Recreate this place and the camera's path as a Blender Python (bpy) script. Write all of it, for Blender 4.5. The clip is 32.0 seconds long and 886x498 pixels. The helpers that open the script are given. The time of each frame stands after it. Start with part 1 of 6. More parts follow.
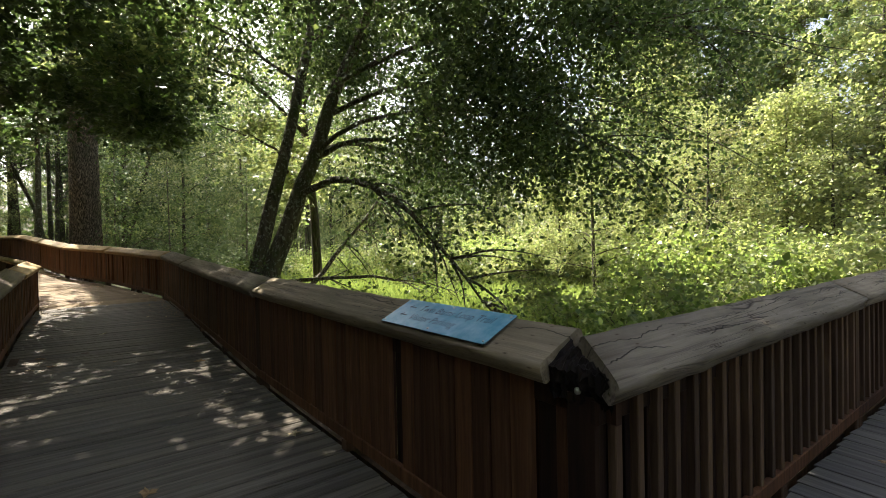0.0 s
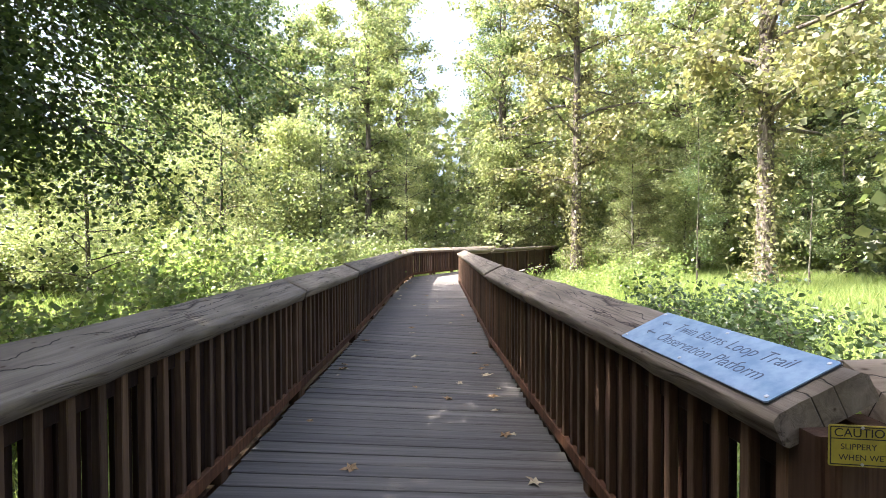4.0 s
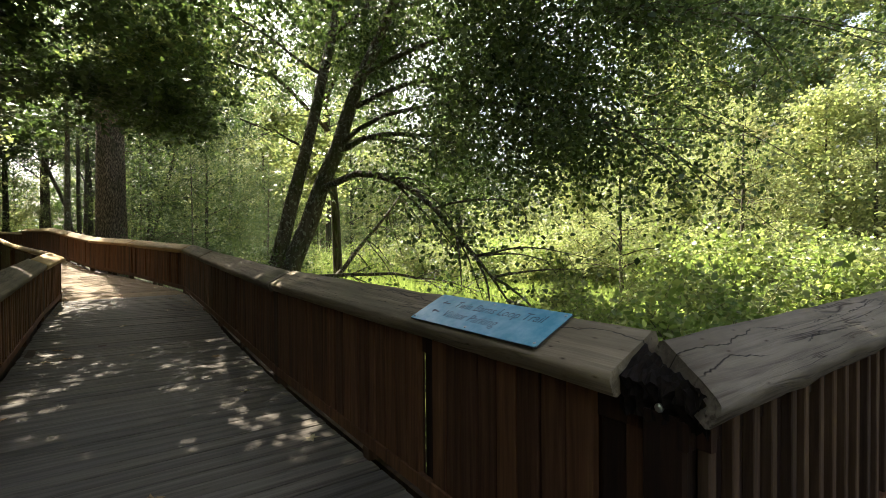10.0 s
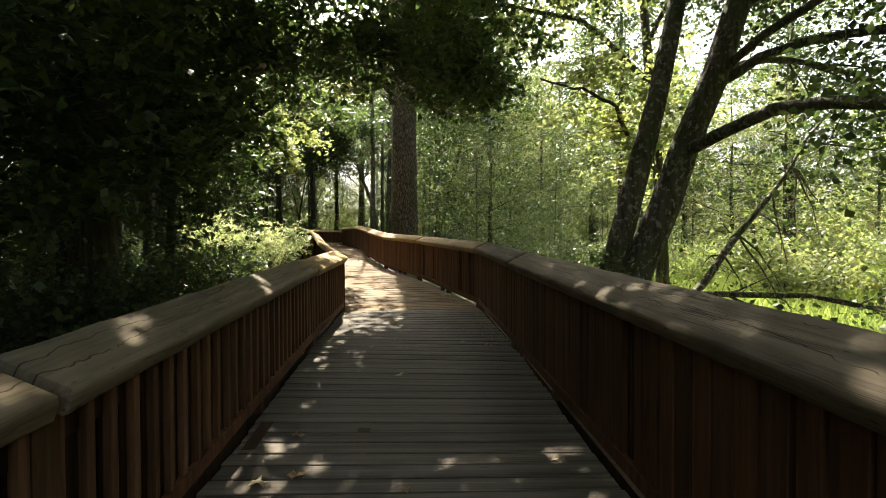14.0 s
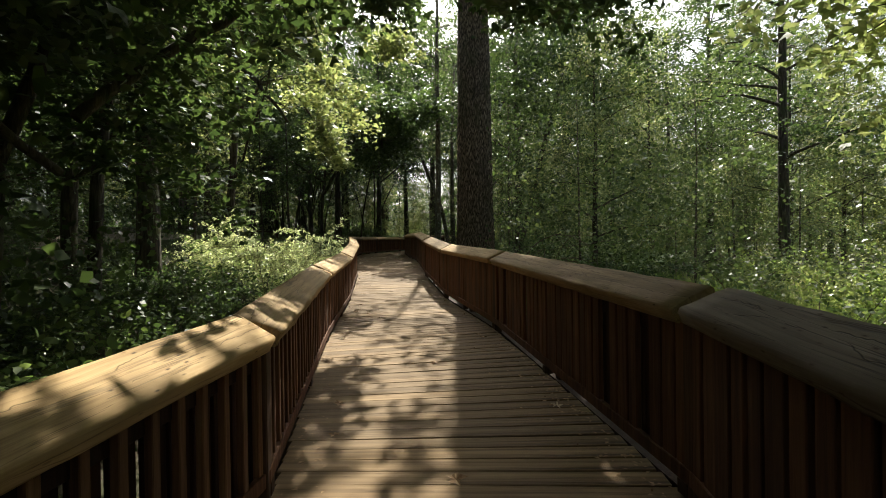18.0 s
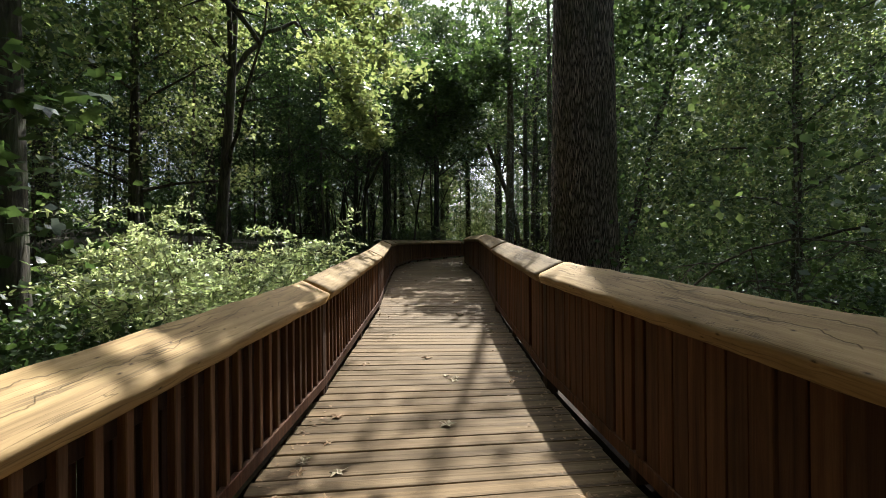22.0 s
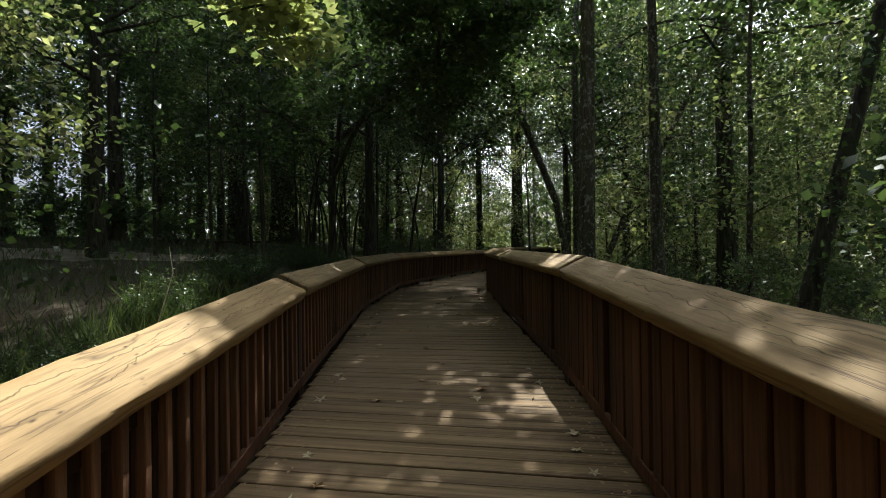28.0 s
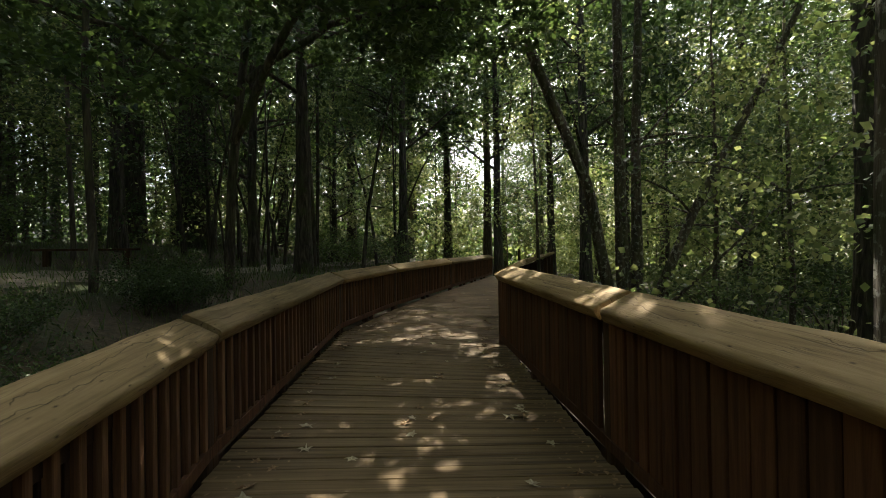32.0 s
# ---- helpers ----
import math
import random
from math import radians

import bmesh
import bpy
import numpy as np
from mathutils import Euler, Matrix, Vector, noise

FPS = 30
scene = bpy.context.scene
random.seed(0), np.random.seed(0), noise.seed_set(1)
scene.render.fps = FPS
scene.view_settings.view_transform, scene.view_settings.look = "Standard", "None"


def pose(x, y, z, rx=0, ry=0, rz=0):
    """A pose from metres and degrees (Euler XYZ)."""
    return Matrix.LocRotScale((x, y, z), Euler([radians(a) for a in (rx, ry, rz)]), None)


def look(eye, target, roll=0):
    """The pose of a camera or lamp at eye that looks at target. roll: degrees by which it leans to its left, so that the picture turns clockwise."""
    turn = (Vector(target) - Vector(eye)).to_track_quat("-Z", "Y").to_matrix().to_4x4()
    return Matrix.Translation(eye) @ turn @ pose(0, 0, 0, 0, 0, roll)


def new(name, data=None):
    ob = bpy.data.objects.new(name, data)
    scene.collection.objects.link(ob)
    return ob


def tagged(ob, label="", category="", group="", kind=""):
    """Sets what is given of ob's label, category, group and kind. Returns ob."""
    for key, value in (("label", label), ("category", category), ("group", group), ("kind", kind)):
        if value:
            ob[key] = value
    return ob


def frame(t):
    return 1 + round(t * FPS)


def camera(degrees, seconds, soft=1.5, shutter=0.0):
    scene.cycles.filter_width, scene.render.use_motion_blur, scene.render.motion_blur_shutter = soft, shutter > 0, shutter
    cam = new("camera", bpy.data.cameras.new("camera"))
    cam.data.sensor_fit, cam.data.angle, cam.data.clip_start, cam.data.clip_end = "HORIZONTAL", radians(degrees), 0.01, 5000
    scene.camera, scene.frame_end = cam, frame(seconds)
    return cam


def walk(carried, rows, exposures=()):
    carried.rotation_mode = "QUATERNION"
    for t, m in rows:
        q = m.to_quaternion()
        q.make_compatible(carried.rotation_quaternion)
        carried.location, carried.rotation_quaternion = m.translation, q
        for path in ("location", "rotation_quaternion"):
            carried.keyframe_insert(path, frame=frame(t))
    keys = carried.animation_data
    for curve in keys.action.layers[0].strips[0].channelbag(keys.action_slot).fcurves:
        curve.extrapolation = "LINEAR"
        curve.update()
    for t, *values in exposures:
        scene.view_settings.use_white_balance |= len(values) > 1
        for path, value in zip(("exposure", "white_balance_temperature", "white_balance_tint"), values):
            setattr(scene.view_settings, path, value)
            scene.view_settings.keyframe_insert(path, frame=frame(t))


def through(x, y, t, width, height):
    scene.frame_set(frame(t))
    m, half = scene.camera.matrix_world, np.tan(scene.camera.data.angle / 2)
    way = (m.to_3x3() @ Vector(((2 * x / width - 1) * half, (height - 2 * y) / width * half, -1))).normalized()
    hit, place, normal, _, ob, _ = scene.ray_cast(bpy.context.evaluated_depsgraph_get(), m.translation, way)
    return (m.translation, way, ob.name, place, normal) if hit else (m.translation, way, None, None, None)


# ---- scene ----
cam = camera(85.8, 32.0, soft=0.75)
METRES, EYE, TILT, LEAN, TURN = 30.6, 1.5, 0.0, 0.0, -37.2
ROWS = [
    (0.0, 0.0, 0.0, 0.0, -0.02, -0.94, 1.26),
    (0.5, 0.0008, 0.0015, 0.0002, 2.3, -0.92, 1.2),
    (1.0, 0.0069, 0.0002, -0.0001, -5.59, -0.78, 1.29),
    (1.5, 0.0118, -0.0005, -0.0006, -25.52, -1.04, 0.9),
    (2.0, 0.0134, -0.0021, -0.0008, -38.71, -1.06, 0.59),
    (2.5, 0.0142, -0.0036, -0.0009, -47.36, -1.07, 0.39),
    (3.0, 0.0143, -0.0043, -0.0009, -51.34, -1.14, 0.25),
    (3.5, 0.0142, -0.0049, -0.0008, -52.87, -1.07, 0.2),
    (5.5, 0.0109, -0.0025, -0.001, -49.19, -1.11, 0.18),
    (6.0, 0.0103, -0.0021, -0.0009, -46.85, -1.12, 0.21),
    (6.5, 0.0097, -0.0015, -0.0007, -43.51, -1.1, 0.21),
    (7.0, 0.0085, -0.0009, -0.0005, -39.11, -1.06, 0.22),
    (7.5, 0.007, -0.0003, -0.0007, -32.01, -1.06, 0.32),
    (8.0, 0.0058, 0.0006, -0.0008, -23.39, -1.01, 0.43),
    (8.5, 0.0054, 0.0012, -0.0008, -15.99, -0.97, 0.53),
    (9.0, 0.0041, 0.0026, -0.001, -8.92, -0.94, 0.49),
    (9.5, 0.0013, 0.0056, -0.0016, -2.51, -0.95, 0.46),
    (10.0, -0.0033, 0.0102, -0.002, 2.26, -0.92, 0.46),
    (10.5, -0.0073, 0.0171, -0.0029, 9.16, -1.04, 0.54),
    (11.0, -0.0114, 0.0285, -0.0018, 16.9, -1.07, 0.53),
    (11.5, -0.02, 0.0424, -0.0029, 19.48, -1.26, 0.22),
    (12.0, -0.0311, 0.0589, -0.0041, 23.29, -1.35, 0.31),
    (12.5, -0.0439, 0.0746, -0.0034, 26.92, -1.24, 0.05),
    (13.0, -0.058, 0.0927, -0.0037, 28.36, -1.23, 0.19),
    (13.5, -0.0706, 0.1112, -0.002, 31.89, -0.96, 0.26),
    (14.0, -0.085, 0.1296, -0.0024, 33.03, -0.96, 0.21),
    (14.5, -0.0985, 0.148, -0.0023, 35.22, -0.75, 0.14),
    (16.5, -0.1471, 0.2175, 0.0003, 39.39, -0.71, 1.04),
    (17.0, -0.1592, 0.2359, 0.0013, 41.36, -0.46, 0.95),
    (17.5, -0.1733, 0.2542, 0.0024, 41.81, -0.45, 0.92),
    (18.0, -0.188, 0.2727, 0.0044, 42.29, -0.33, 0.83),
    (18.5, -0.2038, 0.2907, 0.0048, 43.34, -0.38, 0.83),
    (19.0, -0.2196, 0.3096, 0.0056, 45.77, -0.19, 0.82),
    (19.5, -0.2361, 0.3268, 0.0057, 47.92, -0.21, 0.71),
    (20.0, -0.252, 0.3446, 0.0067, 48.41, -0.23, 0.75),
    (20.5, -0.27, 0.3609, 0.0068, 48.84, -0.17, 0.54),
    (21.0, -0.2877, 0.3773, 0.008, 49.33, -0.06, 0.62),
    (21.5, -0.3058, 0.392, 0.0085, 49.68, -0.05, 0.46),
    (22.0, -0.3243, 0.4063, 0.0096, 49.85, 0.08, 0.56),
    (22.5, -0.341, 0.4203, 0.0111, 50.0, 0.19, 0.45),
    (23.0, -0.3588, 0.4346, 0.0117, 50.07, 0.2, 0.54),
    (23.5, -0.3759, 0.4497, 0.0127, 50.21, 0.27, 0.45),
    (24.0, -0.3935, 0.464, 0.0126, 50.33, 0.25, 0.32),
    (24.5, -0.4105, 0.479, 0.0131, 50.52, 0.33, 0.39),
    (25.0, -0.428, 0.4932, 0.0127, 50.55, 0.24, 0.28),
    (25.5, -0.4458, 0.5084, 0.0129, 50.6, 0.26, 0.28),
    (27.5, -0.506, 0.5554, 0.0209, 50.41, 0.39, 0.72),
    (28.0, -0.5236, 0.5703, 0.0234, 50.39, 0.5, 0.74),
    (28.5, -0.5427, 0.5847, 0.0242, 49.74, 0.36, 0.7),
    (29.0, -0.5627, 0.6, 0.0255, 49.08, 0.4, 0.7),
    (29.5, -0.5832, 0.6134, 0.0264, 48.42, 0.36, 0.72),
    (30.0, -0.6029, 0.6268, 0.0283, 47.28, 0.24, 0.87),
    (30.5, -0.6223, 0.6395, 0.0298, 46.06, 0.25, 0.89),
    (31.0, -0.6402, 0.6539, 0.0313, 45.17, 0.25, 1.04),
    (31.5, -0.6553, 0.6679, 0.0329, 45.16, 0.41, 0.91),
    (32.0, -0.6716, 0.6815, 0.034, 45.23, 0.35, 0.86),
]
EXPOSURES = [(0.0, 2.05, 6100, 10), (1.0, 2.25, 5900, 11), (2.5, 2.75, 5600, 18), (7.0, 2.7, 5600, 17), (9.0, 2.3, 6000, 11), (12.0, 2.25, 6300, 9), (14.0, 2.15, 6300, 9), (17.0, 1.5, 6100, 9), (18.0, 1.2, 5900, 9), (20.0, 1.0, 5800, 9), (22.0, 1.1, 5400, 9), (24.5, 1.35, 5200, 10), (28.0, 1.2, 5500, 8), (30.0, 1.6, 5800, 8), (32.0, 1.9, 6000, 8)]
walk(cam, [(t, pose(0, 0, EYE, TILT, LEAN, TURN) @ pose(METRES * x, METRES * y, METRES * z, 90 + pitch, roll, yaw)) for t, x, y, z, yaw, pitch, roll in ROWS],
     EXPOSURES)


# ---- light ----
SUN_AZ, SUN_EL = 2.2, 47.0          # degrees left of +y, above the horizon
world = bpy.data.worlds.new("world")
scene.world = world
world.use_nodes = True
wn = world.node_tree
sky = wn.nodes.new("ShaderNodeTexSky")
sky.sky_type, sky.sun_disc = "NISHITA", False
sky.sun_elevation, sky.sun_rotation = radians(SUN_EL), radians(-SUN_AZ)
sky.air_density, sky.dust_density, sky.ozone_density = 1.0, 8.0, 1.0
wn.nodes["Background"].inputs[1].default_value = 0.10
haze = wn.nodes.new("ShaderNodeHueSaturation")
haze.inputs["Saturation"].default_value = 0.7
wn.links.new(sky.outputs[0], haze.inputs["Color"])
wn.links.new(haze.outputs[0], wn.nodes["Background"].inputs[0])
sun = new("sun", bpy.data.lights.new("sun", "SUN"))
sun.data.energy, sun.data.angle, sun.data.color = 5.0, radians(0.53), (1.0, 0.90, 0.72)
sdir = Vector((-math.sin(radians(SUN_AZ)) * math.cos(radians(SUN_EL)), math.cos(radians(SUN_AZ)) * math.cos(radians(SUN_EL)), math.sin(radians(SUN_EL))))
sun.matrix_world = look((0, 0, 40), Vector((0, 0, 40)) - sdir)


# ---- materials ----
def nodes_of(name):
    m = bpy.data.materials.new(name)
    m.use_nodes = True
    nt = m.node_tree
    return m, nt, nt.nodes["Principled BSDF"]


def node(nt, kind, **values):
    n = nt.nodes.new(kind)
    for k, v in values.items():
        n.inputs[k.replace("_", " ")].default_value = v
    return n


def ramp(nt, source, stops):
    r = nt.nodes.new("ShaderNodeValToRGB")
    els = r.color_ramp.elements
    while len(els) < len(stops):
        els.new(0.5)
    for e, (p, c) in zip(els, stops):
        e.position, e.color = p, (*c, 1)
    nt.links.new(source, r.inputs[0])
    return r.outputs[0]


def mixed(nt, a, b, fac, how="MIX"):
    n = nt.nodes.new("ShaderNodeMix")
    n.data_type, n.blend_type = "RGBA", how
    for sock, v in ((n.inputs[6], a), (n.inputs[7], b), (n.inputs[0], fac)):
        if isinstance(v, bpy.types.NodeSocket):
            nt.links.new(v, sock)
        elif isinstance(v, (int, float)):
            sock.default_value = v
        else:
            sock.default_value = (*v, 1)
    return n.outputs[2]


def scaled_coords(nt, scale, kind="Object"):
    tc = nt.nodes.new("ShaderNodeTexCoord")
    mp = nt.nodes.new("ShaderNodeMapping")
    mp.inputs["Scale"].default_value = scale
    nt.links.new(tc.outputs[kind], mp.inputs[0])
    return mp.outputs[0]


def object_random(nt):
    return nt.nodes.new("ShaderNodeObjectInfo").outputs["Random"]


def noisy(nt, coords, scale, detail=4.0, rough=0.6, distortion=0.0):
    n = node(nt, "ShaderNodeTexNoise", Scale=scale, Detail=detail, Roughness=rough, Distortion=distortion)
    nt.links.new(coords, n.inputs["Vector"])
    return n.outputs["Fac"]


def bumped(nt, shader, height, strength, distance=0.01):
    b = node(nt, "ShaderNodeBump", Strength=strength, Distance=distance)
    nt.links.new(height, b.inputs["Height"])
    nt.links.new(b.outputs[0], shader.inputs["Normal"])


def wood(name, dark, mid, light, stain, along=0, rough=0.8, cracks=0.0, knots=0.0, splits=0.0, vary=1.0):
    """Sawn timber with the grain along one of the piece's own axes, differing from piece to piece."""
    m, nt, p = nodes_of(name)
    s = [14.0, 14.0, 14.0]
    s[along] = 0.55
    co = scaled_coords(nt, s)
    rnd = object_random(nt)
    off = nt.nodes.new("ShaderNodeVectorMath")
    off.operation = "ADD"
    times = nt.nodes.new("ShaderNodeMath")
    times.operation = "MULTIPLY"
    times.inputs[1].default_value = 53.0
    nt.links.new(rnd, times.inputs[0])
    nt.links.new(co, off.inputs[0])
    nt.links.new(times.outputs[0], off.inputs[1])
    grain = noisy(nt, off.outputs[0], 1.6, 6.0, 0.7, 0.6)
    c = ramp(nt, grain, [(0.28, dark), (0.5, mid), (0.75, light)])
    s2 = [3.0, 3.0, 3.0]
    s2[along] = 1.1
    blot = noisy(nt, scaled_coords(nt, s2), 1.3, 5.0, 0.62)
    c = mixed(nt, c, stain, ramp(nt, blot, [(0.45, (0, 0, 0)), (0.72, (0.8, 0.8, 0.8))]))
    tone = ramp(nt, rnd, [(0.0, (1 - 0.36 * vary, 1 - 0.36 * vary, 1 - 0.34 * vary)), (1.0, (1 + 0.26 * vary, 1 + 0.21 * vary, 1 + 0.13 * vary))])
    c = mixed(nt, c, tone, 1.0, "MULTIPLY")
    height = grain
    if knots:
        kv = nt.nodes.new("ShaderNodeTexVoronoi")
        kc = nt.nodes.new("ShaderNodeVectorMath")
        kc.operation = "ADD"
        nt.links.new(scaled_coords(nt, (1.7, 4.5, 4.5)), kc.inputs[0])
        nt.links.new(times.outputs[0], kc.inputs[1])
        nt.links.new(kc.outputs[0], kv.inputs["Vector"])
        c = mixed(nt, c, (0.045, 0.026, 0.013), ramp(nt, kv.outputs["Distance"], [(0.05, (0.85 * knots,) * 3), (0.10, (0.35 * knots,) * 3), (0.17, (0, 0, 0))]))
    if cracks:
        s3 = [16.0, 16.0, 16.0]
        s3[along] = 0.35
        line = noisy(nt, scaled_coords(nt, s3), 0.75, 3.0, 0.55, 1.2)
        split = ramp(nt, line, [(0.485, (0, 0, 0)), (0.5, (1, 1, 1)), (0.515, (0, 0, 0))])
        where = ramp(nt, noisy(nt, scaled_coords(nt, (0.9, 0.9, 0.9)), 1.0, 2.0), [(0.40, (0, 0, 0)), (0.52, (cracks, cracks, cracks))])
        split = mixed(nt, split, where, 1.0, "MULTIPLY")
        c = mixed(nt, c, (0.03, 0.02, 0.015), split)
        inv = nt.nodes.new("ShaderNodeMath")
        inv.operation = "SUBTRACT"
        nt.links.new(grain, inv.inputs[0])
        nt.links.new(split, inv.inputs[1])
        height = inv.outputs[0]
    if splits:
        # long splits that wander along the board
        tc = nt.nodes.new("ShaderNodeTexCoord")
        xyz = nt.nodes.new("ShaderNodeSeparateXYZ")
        nt.links.new(tc.outputs["Object"], xyz.inputs[0])
        for at, wide, seed in ((0.115, 0.0030, 3.0), (0.195, 0.0022, 8.0)):
            n1 = node(nt, "ShaderNodeTexNoise", Scale=1.0, Detail=5.0, Roughness=0.6)
            mv = nt.nodes.new("ShaderNodeVectorMath")
            mv.operation = "ADD"
            nt.links.new(scaled_coords(nt, (1.4, 1.0, 0.0)), mv.inputs[0])
            shift = nt.nodes.new("ShaderNodeMath")
            shift.operation = "ADD"
            shift.inputs[1].default_value = seed
            nt.links.new(times.outputs[0], shift.inputs[0])
            nt.links.new(shift.outputs[0], mv.inputs[1])
            nt.links.new(mv.outputs[0], n1.inputs["Vector"])
            wave = nt.nodes.new("ShaderNodeMath")
            wave.operation = "MULTIPLY_ADD"
            wave.inputs[1].default_value, wave.inputs[2].default_value = 0.28, at - 0.14
            nt.links.new(n1.outputs["Fac"], wave.inputs[0])
            gap = nt.nodes.new("ShaderNodeMath")
            gap.operation = "SUBTRACT"
            nt.links.new(xyz.outputs["Y"], gap.inputs[0])
            nt.links.new(wave.outputs[0], gap.inputs[1])
            size = nt.nodes.new("ShaderNodeMath")
            size.operation = "ABSOLUTE"
            nt.links.new(gap.outputs[0], size.inputs[0])
            line = ramp(nt, size.outputs[0], [(0.0, (1, 1, 1)), (wide * 0.6, (1, 1, 1)), (wide, (0, 0, 0))])
            part_way = ramp(nt, n1.outputs["Fac"], [(0.44, (0, 0, 0)), (0.47, (splits, splits, splits)), (0.60, (splits, splits, splits)), (0.64, (0, 0, 0))])
            line = mixed(nt, line, part_way, 1.0, "MULTIPLY")
            c = mixed(nt, c, (0.012, 0.008, 0.006), line)
            sub = nt.nodes.new("ShaderNodeMath")
            sub.operation = "SUBTRACT"
            nt.links.new(height, sub.inputs[0])
            nt.links.new(line, sub.inputs[1])
            height = sub.outputs[0]
    nt.links.new(c, p.inputs["Base Color"])
    p.inputs["Roughness"].default_value = rough
    p.inputs["Specular IOR Level"].default_value = 0.22
    bumped(nt, p, height, 0.55, 0.006)
    return m


CAP_TAN = wood("weathered_cap_timber", (0.17, 0.112, 0.05), (0.35, 0.245, 0.115), (0.49, 0.36, 0.18), (0.21, 0.145, 0.066), cracks=0.55, knots=1.0, splits=0.6)
CAP_GREY = wood("greyed_cap_timber", (0.105, 0.085, 0.063), (0.24, 0.20, 0.152), (0.355, 0.305, 0.24), (0.135, 0.11, 0.078), cracks=1.0, knots=1.0, splits=1.0)
CAP_MID = wood("half_greyed_cap_timber", (0.095, 0.074, 0.048), (0.20, 0.16, 0.108), (0.30, 0.248, 0.175), (0.12, 0.10, 0.066), cracks=0.7, knots=1.0, splits=0.9)
PLANK_MID = wood("greying_deck_plank", (0.058, 0.049, 0.039), (0.135, 0.115, 0.093), (0.225, 0.194, 0.158), (0.088, 0.074, 0.057), cracks=0.7, knots=0.6, vary=0.5)
PICKET = wood("red_brown_picket_timber", (0.040, 0.017, 0.008), (0.105, 0.047, 0.022), (0.175, 0.088, 0.044), (0.055, 0.028, 0.014), along=2)
NARROW = wood("worn_narrow_picket_timber", (0.045, 0.025, 0.014), (0.105, 0.063, 0.037), (0.18, 0.12, 0.075), (0.06, 0.037, 0.022), along=2)
# red-brown timber, brightened for light bounced off the sunlit deck
NARROW_WARM = wood("red_brown_bounce_lit_picket_timber", (0.06, 0.028, 0.013), (0.15, 0.076, 0.036), (0.24, 0.14, 0.075), (0.085, 0.045, 0.022), along=2)
# near black, so the colour holds the shade of gaps behind the pickets
BACKING = wood("shade_darkened_timber", (0.012, 0.006, 0.004), (0.030, 0.014, 0.008), (0.06, 0.03, 0.016), (0.018, 0.010, 0.006), along=2)
# BACKING again, warmed by painted bounce light for the woodland rails
BACKING_WARM = wood("bounce_lit_backing_timber", (0.018, 0.008, 0.004), (0.05, 0.022, 0.011), (0.09, 0.044, 0.022), (0.026, 0.013, 0.008), along=2)
POST = wood("post_timber", (0.028, 0.015, 0.008), (0.07, 0.038, 0.02), (0.12, 0.072, 0.042), (0.036, 0.024, 0.012), along=2)
PLANK = wood("worn_deck_plank", (0.07, 0.045, 0.021), (0.19, 0.128, 0.062), (0.31, 0.218, 0.112), (0.105, 0.07, 0.036), cracks=0.7, knots=0.6, vary=0.5)
PLANK_GREY = wood("silvered_deck_plank", (0.062, 0.055, 0.048), (0.125, 0.113, 0.101), (0.20, 0.184, 0.164), (0.09, 0.08, 0.067), cracks=0.6, knots=0.6, vary=0.5)
ROT = wood("rotten_timber", (0.003, 0.002, 0.0015), (0.009, 0.006, 0.004), (0.03, 0.017, 0.011), (0.008, 0.005, 0.004), rough=0.95)


def bark(name, dark, mid, light, furrow, moss=0.0, patches=None):
    m, nt, p = nodes_of(name)
    co = scaled_coords(nt, (furrow, furrow, furrow * 0.16))
    ridges = noisy(nt, co, 1.0, 5.0, 0.6, 0.8)
    c = ramp(nt, ridges, [(0.36, dark), (0.52, mid), (0.68, light)])
    wide = scaled_coords(nt, (1, 1, 1))
    if patches:
        spots = noisy(nt, scaled_coords(nt, (16, 16, 14)), 1.0, 4.0, 0.62)
        c = mixed(nt, c, patches, ramp(nt, spots, [(0.55, (0, 0, 0)), (0.60, (0.85, 0.85, 0.85))]))
    if moss:
        where = noisy(nt, wide, 1.7, 5.0, 0.65)
        c = mixed(nt, c, (0.055, 0.075, 0.018), ramp(nt, where, [(0.48, (0, 0, 0)), (0.66, (moss, moss, moss))]))
    nt.links.new(c, p.inputs["Base Color"])
    p.inputs["Roughness"].default_value = 0.92
    bumped(nt, p, ridges, 0.9, 0.05)
    return m


def furrowed(name, dark, mid, light):
    """Thick bark split into long upright plates."""
    m, nt, p = nodes_of(name)
    co = scaled_coords(nt, (12, 12, 1.0))
    warp = node(nt, "ShaderNodeTexNoise", Scale=0.8, Detail=4.0)
    nt.links.new(co, warp.inputs["Vector"])
    add = nt.nodes.new("ShaderNodeVectorMath")
    add.operation = "ADD"
    nt.links.new(co, add.inputs[0])
    nt.links.new(warp.outputs["Color"], add.inputs[1])
    v = nt.nodes.new("ShaderNodeTexVoronoi")
    v.feature = "DISTANCE_TO_EDGE"
    nt.links.new(add.outputs[0], v.inputs["Vector"])
    plates = ramp(nt, v.outputs["Distance"], [(0.0, (0, 0, 0)), (0.22, (0.75, 0.75, 0.75)), (0.5, (1, 1, 1))])
    c = ramp(nt, v.outputs["Distance"], [(0.04, dark), (0.15, mid), (0.34, light)])
    fine = noisy(nt, scaled_coords(nt, (30, 30, 6)), 1.0, 5.0, 0.7)
    c = mixed(nt, c, ramp(nt, fine, [(0.3, (0.75, 0.74, 0.72)), (0.7, (1.15, 1.14, 1.12))]), 1.0, "MULTIPLY")
    c = mixed(nt, c, (0.06, 0.066, 0.022), ramp(nt, noisy(nt, scaled_coords(nt, (1, 1, 0.6)), 1.6, 4.0), [(0.5, (0, 0, 0)), (0.68, (0.6, 0.6, 0.6))]))
    nt.links.new(c, p.inputs["Base Color"])
    p.inputs["Roughness"].default_value = 0.95
    bumped(nt, p, plates, 1.0, 0.045)
    return m


